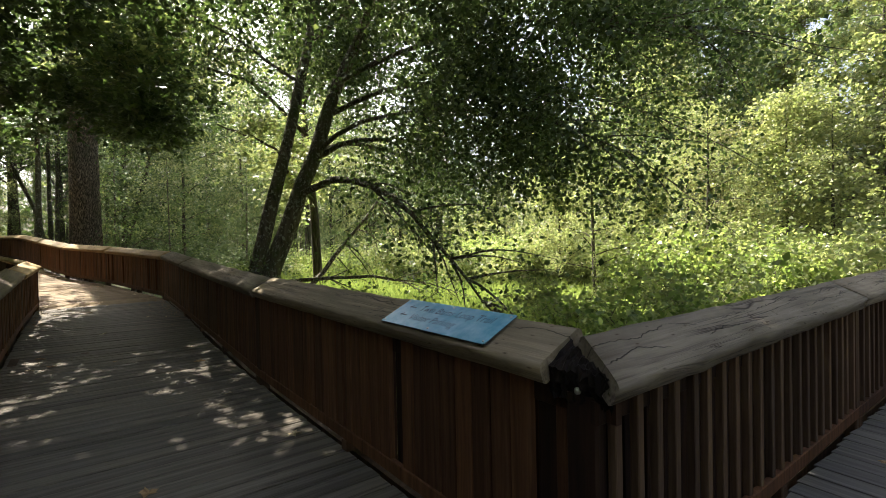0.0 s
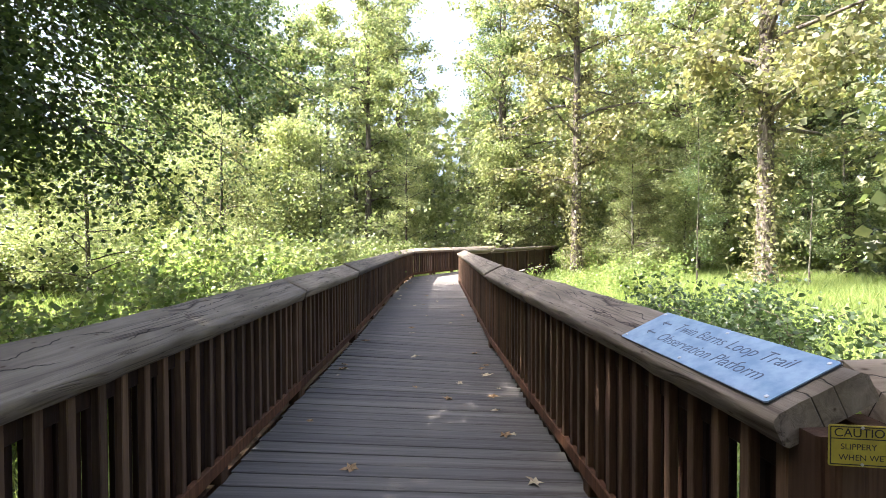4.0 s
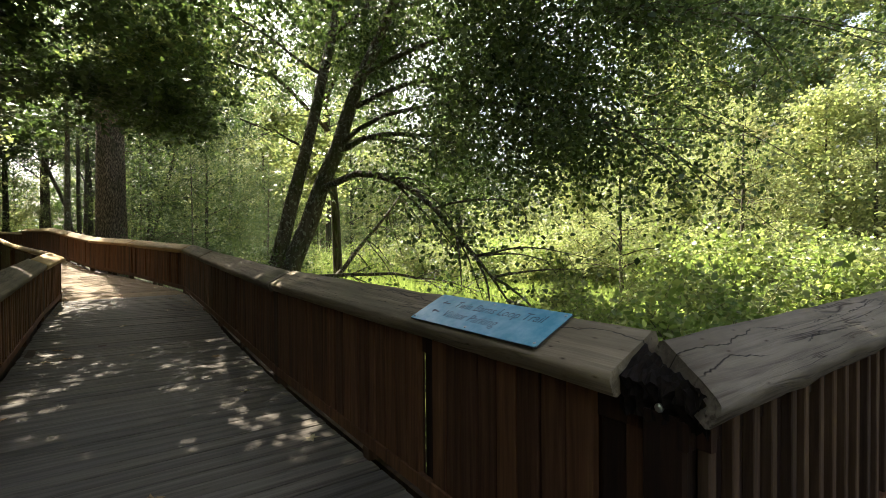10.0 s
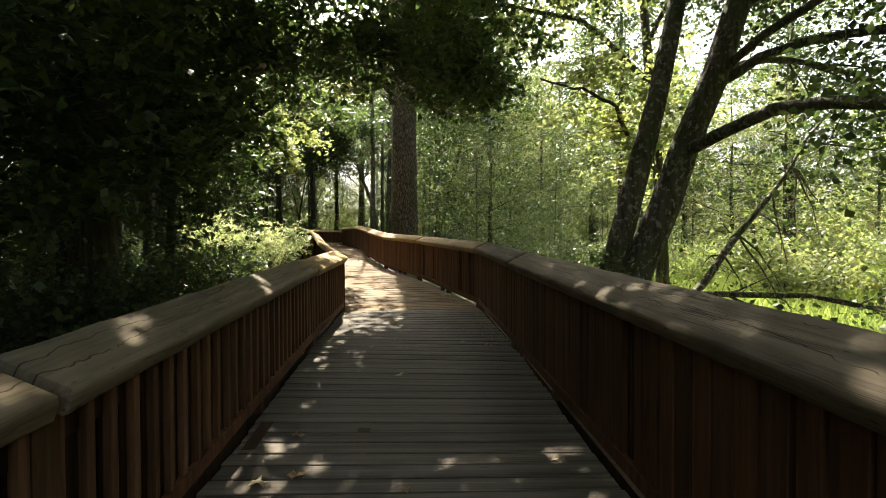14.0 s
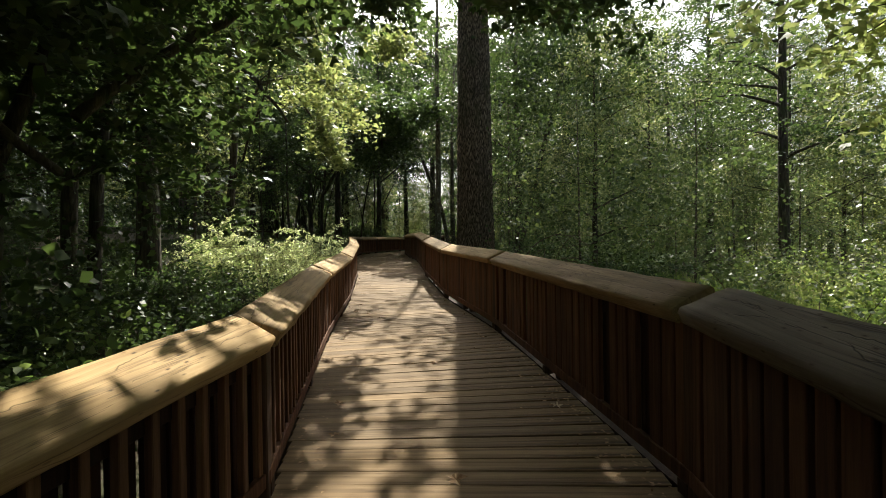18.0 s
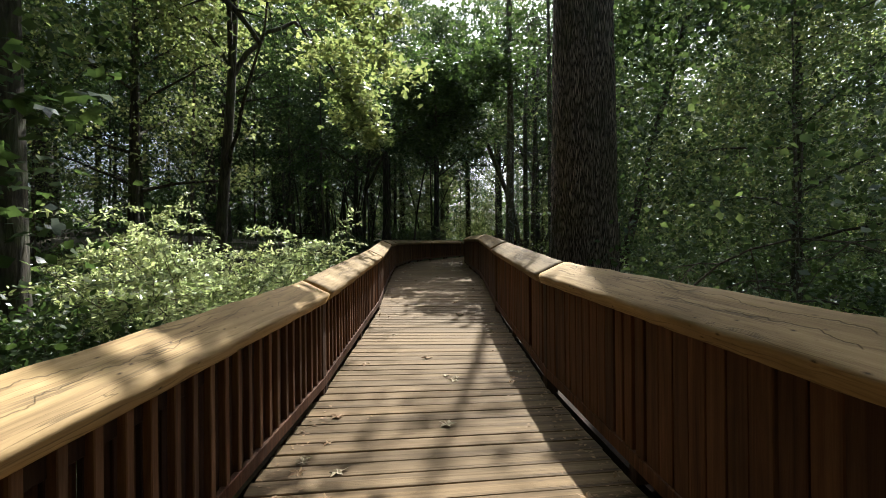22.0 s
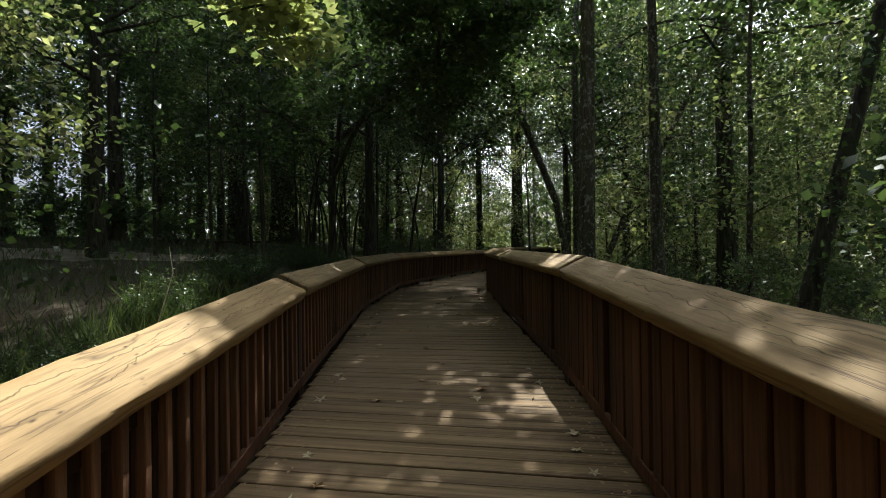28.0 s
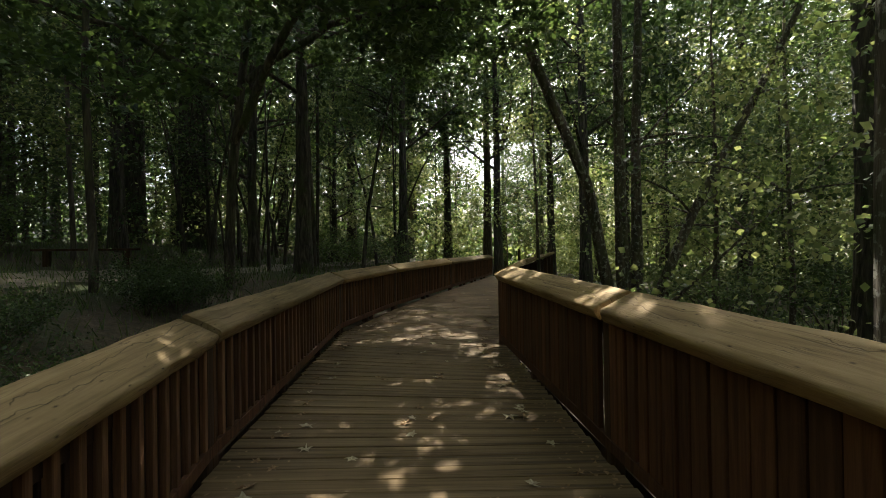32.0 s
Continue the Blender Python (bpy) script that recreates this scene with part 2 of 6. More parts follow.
BARK_BIG = furrowed("furrowed_bark", (0.03, 0.021, 0.014), (0.213, 0.155, 0.109), (0.536, 0.419, 0.312))
BARK_DARK = bark("dark_mossy_bark", (0.022, 0.017, 0.012), (0.065, 0.05, 0.035), (0.13, 0.11, 0.08), 12.0, 0.7)
BARK_ALDER = bark("blotched_alder_bark", (0.04, 0.031, 0.022), (0.10, 0.079, 0.057), (0.165, 0.136, 0.10), 11.0, 0.7, (0.32, 0.31, 0.26))
BARK_PALE = bark("cottonwood_bark", (0.045, 0.035, 0.026), (0.11, 0.088, 0.066), (0.19, 0.155, 0.12), 10.0, 0.3)
TWIG = bark("bare_twig", (0.05, 0.036, 0.024), (0.11, 0.085, 0.06), (0.18, 0.15, 0.11), 20.0)


def leaves(name, dark, mid, light, through=0.45, gloss=0.4):
    """Leaves that let some of the light through, each a little different."""
    m, nt, p = nodes_of(name)
    isl = nt.nodes.new("ShaderNodeNewGeometry").outputs["Random Per Island"]
    c = ramp(nt, isl, [(0.0, dark), (0.5, mid), (0.95, light), (1.0, tuple(v * 1.15 for v in light))])
    clumps = noisy(nt, scaled_coords(nt, (1, 1, 1)), 0.9, 3.0)
    c = mixed(nt, c, ramp(nt, clumps, [(0.3, (0.65, 0.7, 0.62)), (0.7, (1.25, 1.18, 1.0))]), 1.0, "MULTIPLY")
    nt.links.new(c, p.inputs["Base Color"])
    p.inputs["Roughness"].default_value = gloss
    p.inputs["Specular IOR Level"].default_value = 0.5
    t = nt.nodes.new("ShaderNodeBsdfTranslucent")
    nt.links.new(mixed(nt, c, (1.4, 1.5, 0.95), 1.0, "MULTIPLY"), t.inputs[0])
    mix = nt.nodes.new("ShaderNodeMixShader")
    mix.inputs[0].default_value = through
    out = nt.nodes["Material Output"]
    nt.links.new(p.outputs[0], mix.inputs[1])
    nt.links.new(t.outputs[0], mix.inputs[2])
    nt.links.new(mix.outputs[0], out.inputs[0])
    return m


# greens also carry light: LEAF_DARK the wood's shade, LEAF_LIGHT sunlit foliage
LEAF_DARK = leaves("dark_shaded_tree_leaves", (0.040, 0.063, 0.028), (0.064, 0.095, 0.040), (0.097, 0.135, 0.053))
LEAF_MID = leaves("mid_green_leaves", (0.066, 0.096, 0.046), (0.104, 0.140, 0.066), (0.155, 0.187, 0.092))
LEAF_LIGHT = leaves("light_green_sunlit_leaves", (0.142, 0.175, 0.085), (0.228, 0.252, 0.135), (0.32, 0.32, 0.195), 0.55)
LEAF_DRY = leaves("yellowing_leaves", (0.12, 0.125, 0.065), (0.19, 0.185, 0.10), (0.28, 0.255, 0.15), 0.45)
LEAF_SHRUB = leaves("shrub_leaves", (0.07, 0.11, 0.04), (0.125, 0.175, 0.065), (0.19, 0.235, 0.10), 0.4, 0.3)
# strong sun on the leaves painted in as near-white colour
LEAF_SUNLIT = leaves("sunlit_shrub_leaves", (0.18, 0.22, 0.11), (0.45, 0.47, 0.32), (0.74, 0.74, 0.64), 0.5, 0.28)
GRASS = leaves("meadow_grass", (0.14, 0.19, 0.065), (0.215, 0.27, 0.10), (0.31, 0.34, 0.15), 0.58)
# darker copy of GRASS, the wood's shade mixed into its greens
GRASS_SHADE = leaves("shaded_woodland_grass", (0.055, 0.085, 0.03), (0.085, 0.12, 0.042), (0.13, 0.155, 0.06), 0.4)


def soil():
    m, nt, p = nodes_of("woodland_soil")
    co = scaled_coords(nt, (1, 1, 1))
    c = ramp(nt, noisy(nt, co, 9.0, 8.0, 0.7), [(0.3, (0.03, 0.022, 0.012)), (0.55, (0.075, 0.055, 0.03)), (0.75, (0.13, 0.10, 0.055))])
    c = mixed(nt, c, (0.045, 0.062, 0.018), ramp(nt, noisy(nt, co, 0.45, 5.0), [(0.42, (0, 0, 0)), (0.6, (0.85, 0.85, 0.85))]))
    nt.links.new(c, p.inputs["Base Color"])
    p.inputs["Roughness"].default_value = 1.0
    bumped(nt, p, noisy(nt, co, 14.0, 6.0), 0.8, 0.05)
    return m


SOIL = soil()


def turf():
    m, nt, p = nodes_of("meadow_turf")
    co = scaled_coords(nt, (1, 1, 1))
    c = ramp(nt, noisy(nt, co, 22.0, 8.0, 0.75), [(0.3, (0.085, 0.115, 0.035)), (0.55, (0.19, 0.235, 0.08)), (0.75, (0.30, 0.32, 0.14))])
    c = mixed(nt, c, (0.12, 0.13, 0.06), ramp(nt, noisy(nt, co, 0.5, 5.0), [(0.48, (0, 0, 0)), (0.66, (0.7, 0.7, 0.7))]))
    nt.links.new(c, p.inputs["Base Color"])
    p.inputs["Roughness"].default_value = 1.0
    bumped(nt, p, noisy(nt, co, 26.0, 6.0), 0.8, 0.06)
    return m


TURF = turf()


def plain(name, colour, rough=0.5, metal=0.0, spots=None, size=20.0):
    m, nt, p = nodes_of(name)
    if spots:
        c = ramp(nt, noisy(nt, scaled_coords(nt, (1, 1, 1)), size, 5.0, 0.65), [(0.38, colour), (0.62, spots)])
        nt.links.new(c, p.inputs["Base Color"])
    else:
        p.inputs["Base Color"].default_value = (*colour, 1)
    p.inputs["Roughness"].default_value, p.inputs["Metallic"].default_value = rough, metal
    return m


SIGN_BLUE = plain("faded_blue_sign_face", (0.08, 0.30, 0.43), 0.3, 0.0, (0.22, 0.44, 0.55), 9.0)
# greyer than SIGN_BLUE: fading, plus reflected sky put into the colour
SIGN_PALE = plain("faded_sky_greyed_sign_face", (0.13, 0.22, 0.33), 0.4, 0.0, (0.24, 0.33, 0.43), 11.0)
SIGN_INK = plain("dark_sign_lettering", (0.04, 0.06, 0.10), 0.5)
SIGN_EDGE = plain("sign_edge", (0.05, 0.05, 0.05), 0.5)
YELLOW = plain("yellow_sign_face", (0.42, 0.35, 0.03), 0.5, 0.0, (0.34, 0.28, 0.03), 14.0)
BLACK = plain("black_print", (0.012, 0.012, 0.012), 0.5)
STEEL = plain("galvanised_steel", (0.5, 0.5, 0.5), 0.35, 1.0)
LITTER = plain("fallen_leaf_brown", (0.20, 0.11, 0.045), 0.8, 0.0, (0.34, 0.22, 0.10), 30.0)
LITTER_PALE = plain("fallen_leaf_pale", (0.40, 0.31, 0.18), 0.8, 0.0, (0.52, 0.43, 0.27), 30.0)
DIRT = plain("trodden_dirt", (0.16, 0.13, 0.095), 1.0, 0.0, (0.26, 0.22, 0.165), 3.0)


# ---- mesh tools ----
def mesh_of(name, verts, faces, material):
    me = bpy.data.meshes.new(name)
    me.from_pydata([tuple(v) for v in verts], [], faces)
    me.materials.append(material)
    me.update()
    return me


def smooth(me):
    me.polygons.foreach_set("use_smooth", [True] * len(me.polygons))
    return me


def child(name, me, parent, m=None, label=""):
    ob = new(name, me)
    ob.parent = parent
    if m is not None:
        ob.matrix_basis = m
    return tagged(ob, label)


def part(name, bm, material, parent, label=""):
    me = bpy.data.meshes.new(name)
    bm.to_mesh(me)
    bm.free()
    me.materials.append(material)
    return child(name, me, parent, None, label)


def chamfered(name, lx, ly, lz, c, material, wobble=0.0):
    """A board from the origin: lx long, ly and lz across, its long edges taken off by c."""
    a, b = ly, lz
    ring = [(c, 0), (a - c, 0), (a, c), (a, b - c), (a - c, b), (c, b), (0, b - c), (0, c)]
    verts = [(x, y, z) for x in (0, lx) for y, z in ring]
    faces = [(i, (i + 1) % 8, 8 + (i + 1) % 8, 8 + i) for i in range(8)] + [tuple(range(7, -1, -1)), tuple(range(8, 16))]
    faces = [f[::-1] for f in faces]
    return mesh_of(name, verts, faces, material)


def upright(name, w, d, h, c, material):
    """A picket: w across (x), d deep (y), h high, its upright edges taken off."""
    ring = [(-w / 2 + c, 0), (w / 2 - c, 0), (w / 2, c), (w / 2, d - c), (w / 2 - c, d), (-w / 2 + c, d), (-w / 2, d - c), (-w / 2, c)]
    verts = [(x, y, z) for z in (0, h) for x, y in ring]
    faces = [(i, (i + 1) % 8, 8 + (i + 1) % 8, 8 + i) for i in range(8)] + [tuple(range(7, -1, -1)), tuple(range(8, 16))]
    return mesh_of(name, verts, faces, material)


def tube(pts, radii, sides, verts, faces, rng=None, rough=0.0):
    """Adds a tapered tube along pts to verts and faces."""
    pts = [Vector(p) for p in pts]
    base = len(verts)
    side = Vector((1, 0, 0))
    for i, p in enumerate(pts):
        d = (pts[min(i + 1, len(pts) - 1)] - pts[max(i - 1, 0)]).normalized()
        side = (side - d * side.dot(d))
        if side.length < 1e-3:
            side = d.orthogonal()
        side.normalize()
        up = d.cross(side)
        for k in range(sides):
            a = 2 * math.pi * k / sides
            r = radii[i] * (1 + (rng.uniform(-rough, rough) if rng else 0))
            v = p + (side * math.cos(a) + up * math.sin(a)) * r
            verts.append((v.x, v.y, v.z))
    for i in range(len(pts) - 1):
        for k in range(sides):
            a, b = base + i * sides + k, base + i * sides + (k + 1) % sides
            faces.append((a, b, b + sides, a + sides))
    faces.append(tuple(base + (len(pts) - 1) * sides + k for k in range(sides)))


def leaf_mesh(name, places, size, rng, material, flat=0.35, slim=0.34, hang=0.0, full=False):
    """Many folded leaves: places is (n, 3); flat draws the blades towards the level."""
    n = len(places)
    ax = rng.normal(size=(n, 3))
    ax[:, 2] = ax[:, 2] * (1 - flat) - hang
    ax /= np.linalg.norm(ax, axis=1)[:, None]
    up = rng.normal(size=(n, 3)) * (1 - flat)
    up[:, 2] += flat * 1.3
    sd = np.cross(ax, up)
    sd /= np.linalg.norm(sd, axis=1)[:, None] + 1e-9
    nm = np.cross(sd, ax)
    ln = size * rng.uniform(0.6, 1.35, n)[:, None]
    if full:
        v = np.empty((n, 6, 3))
        curl = nm * ln * 0.12
        for k, (a, b, c) in enumerate(((0, 0, 0), (0.25, 0.8, 0.7), (0.66, 0.72, 0.5), (1.0, 0, -0.8), (0.66, -0.72, 0.5), (0.25, -0.8, 0.7))):
            v[:, k] = places + ax * ln * a + sd * ln * slim * b + curl * c
        return quads(name, v, material)
    v = np.empty((n, 4, 3))
    v[:, 0] = places
    v[:, 1] = places + ax * ln * 0.45 + sd * ln * slim + nm * ln * 0.1
    v[:, 2] = places + ax * ln
    v[:, 3] = places + ax * ln * 0.45 - sd * ln * slim + nm * ln * 0.1
    return quads(name, v, material)


def lobed_leaf_mesh(name, places, size, rng, material, flat=0.6, hang=0.25):
    """Broad leaves of three pointed lobes that spring from one stalk."""
    n = len(places)
    ax = rng.normal(size=(n, 3))
    ax[:, 2] = ax[:, 2] * (1 - flat) - hang
    ax /= np.linalg.norm(ax, axis=1)[:, None]
    up = rng.normal(size=(n, 3)) * (1 - flat)
    up[:, 2] += flat * 1.3
    sd = np.cross(ax, up)
    sd /= np.linalg.norm(sd, axis=1)[:, None] + 1e-9
    nm = np.cross(sd, ax)
    ln = size * rng.uniform(0.65, 1.3, n)[:, None]
    v = np.empty((n, 3, 4, 3))
    for k, (turn, reach) in enumerate(((-0.95, 0.78), (0.0, 1.0), (0.95, 0.78))):
        a = ax * math.cos(turn) + sd * math.sin(turn)
        b = sd * math.cos(turn) - ax * math.sin(turn)
        v[:, k, 0] = places
        v[:, k, 1] = places + a * ln * reach * 0.55 + b * ln * 0.26 + nm * ln * 0.05
        v[:, k, 2] = places + a * ln * reach - nm * ln * 0.06
        v[:, k, 3] = places + a * ln * reach * 0.55 - b * ln * 0.26 + nm * ln * 0.05
    return quads(name, v.reshape(n * 3, 4, 3), material)


def quads(name, v, material):
    """One mesh of many loose faces: v is (n, corners, 3)."""
    n, k = v.shape[:2]
    me = bpy.data.meshes.new(name)
    me.vertices.add(k * n)
    me.vertices.foreach_set("co", v.reshape(-1).astype(np.float32))
    me.loops.add(k * n)
    me.loops.foreach_set("vertex_index", np.arange(k * n, dtype=np.int32))
    me.polygons.add(n)
    me.polygons.foreach_set("loop_start", np.arange(0, k * n, k, dtype=np.int32))
    me.update(calc_edges=True)
    me.materials.append(material)
    return me


# ---- the plan ----
def deck_z(y):
    """Height of the walked boardwalk's boards; it climbs slowly."""
    return float(np.interp(y, (-4, 4, 8, 10.5, 15.0, 19.5, 22.5, 25.5, 28.0, 31.0, 33.8, 42.2, 56.0), (0, 0.02, 0.07, 0.2, 0.385, 0.51, 0.70, 0.985, 1.06, 1.12, 1.18, 1.31, 1.41)))


def ease(a, b, x):
    t = min(max((x - a) / (b - a), 0.0), 1.0)
    return t * t * (3 - 2 * t)


def ground_z(x, y):
    """The ground: a wet meadow low down, woodland rising along the boardwalk to its level."""
    along = deck_z(y) if y > 0 else 0.0
    drop = 0.62 - 0.42 * ease(24, 32, y) * ease(3.5, 6.5, -x)
    z = along - drop
    low = ease(4, 14, x) * (1 - 0.4 * ease(30, 60, y))
    z = z * (1 - low) + (-0.60) * low
    z += (0.95 * ease(5.5, 10, -x) + 1.0 * ease(10, 20, -x)) * ease(22, 34, y)
    far = ease(60, 140, math.hypot(x, y))
    return z * (1 - far) + 0.05 * math.sin(x * 0.7 + 1) * math.cos(y * 0.6) + 0.03 * math.sin(x * 1.9) * math.sin(y * 2.3)


# edges of the walked boardwalk: left and right, at the rails' inner faces
MAIN = [((-0.81, -3.8), (1.46, -3.8)), ((-0.81, 0.98), (1.46, 0.98)), ((-0.80, 6.3), (1.455, 5.18)), ((-0.79, 10.5), (1.52, 10.1)),
        ((-0.71, 12.6), (1.50, 12.7)), ((-1.57, 16.1), (0.57, 17.0)), ((-2.32, 19.75), (-0.44, 20.3)), ((-3.18, 23.45), (-1.26, 23.6)),
        ((-4.29, 27.2), (-2.12, 27.9)), ((-5.70, 31.9), (-3.15, 32.3)), ((-6.55, 36.6), (-3.94, 35.9)), ((-6.35, 39.6), (-3.65, 38.8)),
        ((-5.65, 44.2), (-3.0, 43.4)), ((-4.6, 51.6), (-2.0, 50.8))]
# the same for the boards, which lie square to the walk where the railings' joints do not face each other
DECK = [((-0.80, 5.9), (1.45, 5.9)) if k == 2 else ((-4.46, 27.8), (-2.10, 27.9)) if k == 8 else pair for k, pair in enumerate(MAIN)]
# edges of the side branch over the meadow
SIDE = [((1.46, 0.98), (1.46, -1.28)), ((4.70, 0.98), (4.40, -1.10)), ((7.35, 0.95), (6.75, -0.98)), ((16.2, 1.00), (16.7, -0.86)),
        ((19.3, 0.90), (17.5, -1.05)), ((22.1, -0.75), (18.9, -2.1)), ((26.5, -2.6), (25.0, -5.0)), ((36.0, -6.5), (34.6, -9.1))]


# ---- ground ----
def build_ground():
    ticks = [-400, -220, -130, -90, -65, -50, -42] + [i * 1.0 for i in range(-36, 61)] + [66, 75, 90, 110, 150, 240, 420]
    verts = [(x, y, ground_z(x, y)) for y in ticks for x in ticks]
    n = len(ticks)
    faces = [(j * n + i, j * n + i + 1, j * n + n + i + 1, j * n + n + i) for j in range(n - 1) for i in range(n - 1)]
    me = smooth(mesh_of("ground", verts, faces, SOIL))
    me.materials.append(TURF)
    for face in me.polygons:
        if 4 < face.center.x < 70 and -60 < face.center.y < 26:
            face.material_index = 1
    tagged(new("ground", me), "dark woodland soil and wet meadow ground", "ground", kind="structure")


build_ground()


# ---- railings ----
CAP_W, CAP_T, CAP_TILT, OVERHANG, CAP_DROP = 0.285, 0.092, radians(25.5), 0.03, 0.056


def frame_from(p, ux, uy):
    """A pose with its x axis along ux and its y axis near uy."""
    x = Vector(ux).normalized()
    z = x.cross(Vector(uy)).normalized()
    y = z.cross(x)
    return Matrix(((x.x, y.x, z.x, p[0]), (x.y, y.y, z.y, p[1]), (x.z, y.z, z.z, p[2]), (0, 0, 0, 1)))


picket_meshes = {}


def picket_mesh(kind, h, backing=BACKING, narrow=NARROW):
    key = (kind, round(h, 2), backing.name, narrow.name)
    if key not in picket_meshes:
        picket_meshes[key] = upright(kind, {"picket": 0.119, "slim_picket": 0.092, "narrow_picket": 0.042}[kind], 0.038, h, 0.004, narrow if kind == "narrow_picket" else PICKET) if kind != "backing_board" else upright(kind, 0.122, 0.024, h, 0.003, backing)
    return picket_meshes[key]


POST_MESH = upright("post", 0.10, 0.10, 1.55, 0.008, POST)
FOOT_MESH = upright("block", 0.09, 0.085, 0.075, 0.006, POST)


def cap_mesh(length, mitre_a, mitre_b, seed, material):
    """A thick top board with worn, rounded edges. y runs outward, z up; its ends are cut to the corners' angles."""
    rng = random.Random(seed)
    w, t = CAP_W, CAP_T
    ring = [(0.010, 0), (w - 0.010, 0), (w, 0.012), (w, t - 0.016), (w - 0.016, t), (w * 0.72, t + 0.001), (w * 0.5, t + 0.002), (w * 0.28, t + 0.001),
            (0.020, t), (0.007, t - 0.007), (0, t - 0.02), (0, 0.012)]
    n = max(3, int(length / 0.16))
    verts = []
    ph = [rng.uniform(0, 9) for _ in range(4)]
    for i in range(n + 1):
        f = i / n
        for k, (y, z) in enumerate(ring):
            off = y - 0.04
            x = f * length + (1 - f) * off * mitre_a + f * off * mitre_b
            worn = 0.004 * math.sin(9 * f * length + ph[0] + k) + 0.003 * math.sin(23 * f * length + ph[1] + 2 * k) + rng.uniform(-0.0015, 0.0015)
            nick = 0.012 if (k in (8, 9, 10) and rng.random() < 0.05) else 0.0
            verts.append((x, y + (worn + nick if k > 7 else worn * 0.6), z + (worn * 0.5 if 3 < k < 9 else 0) - nick * 0.6))
    r = len(ring)
    faces = [(i * r + k, i * r + r + k, i * r + r + (k + 1) % r, i * r + (k + 1) % r) for i in range(n) for k in range(r)]
    faces += [tuple(range(r)), tuple(n * r + k for k in range(r - 1, -1, -1))]
    me = mesh_of("cap", verts, faces, material)
    flags = [True] * len(me.polygons)
    flags[-1] = flags[-2] = False
    me.polygons.foreach_set("use_smooth", flags)
    return me


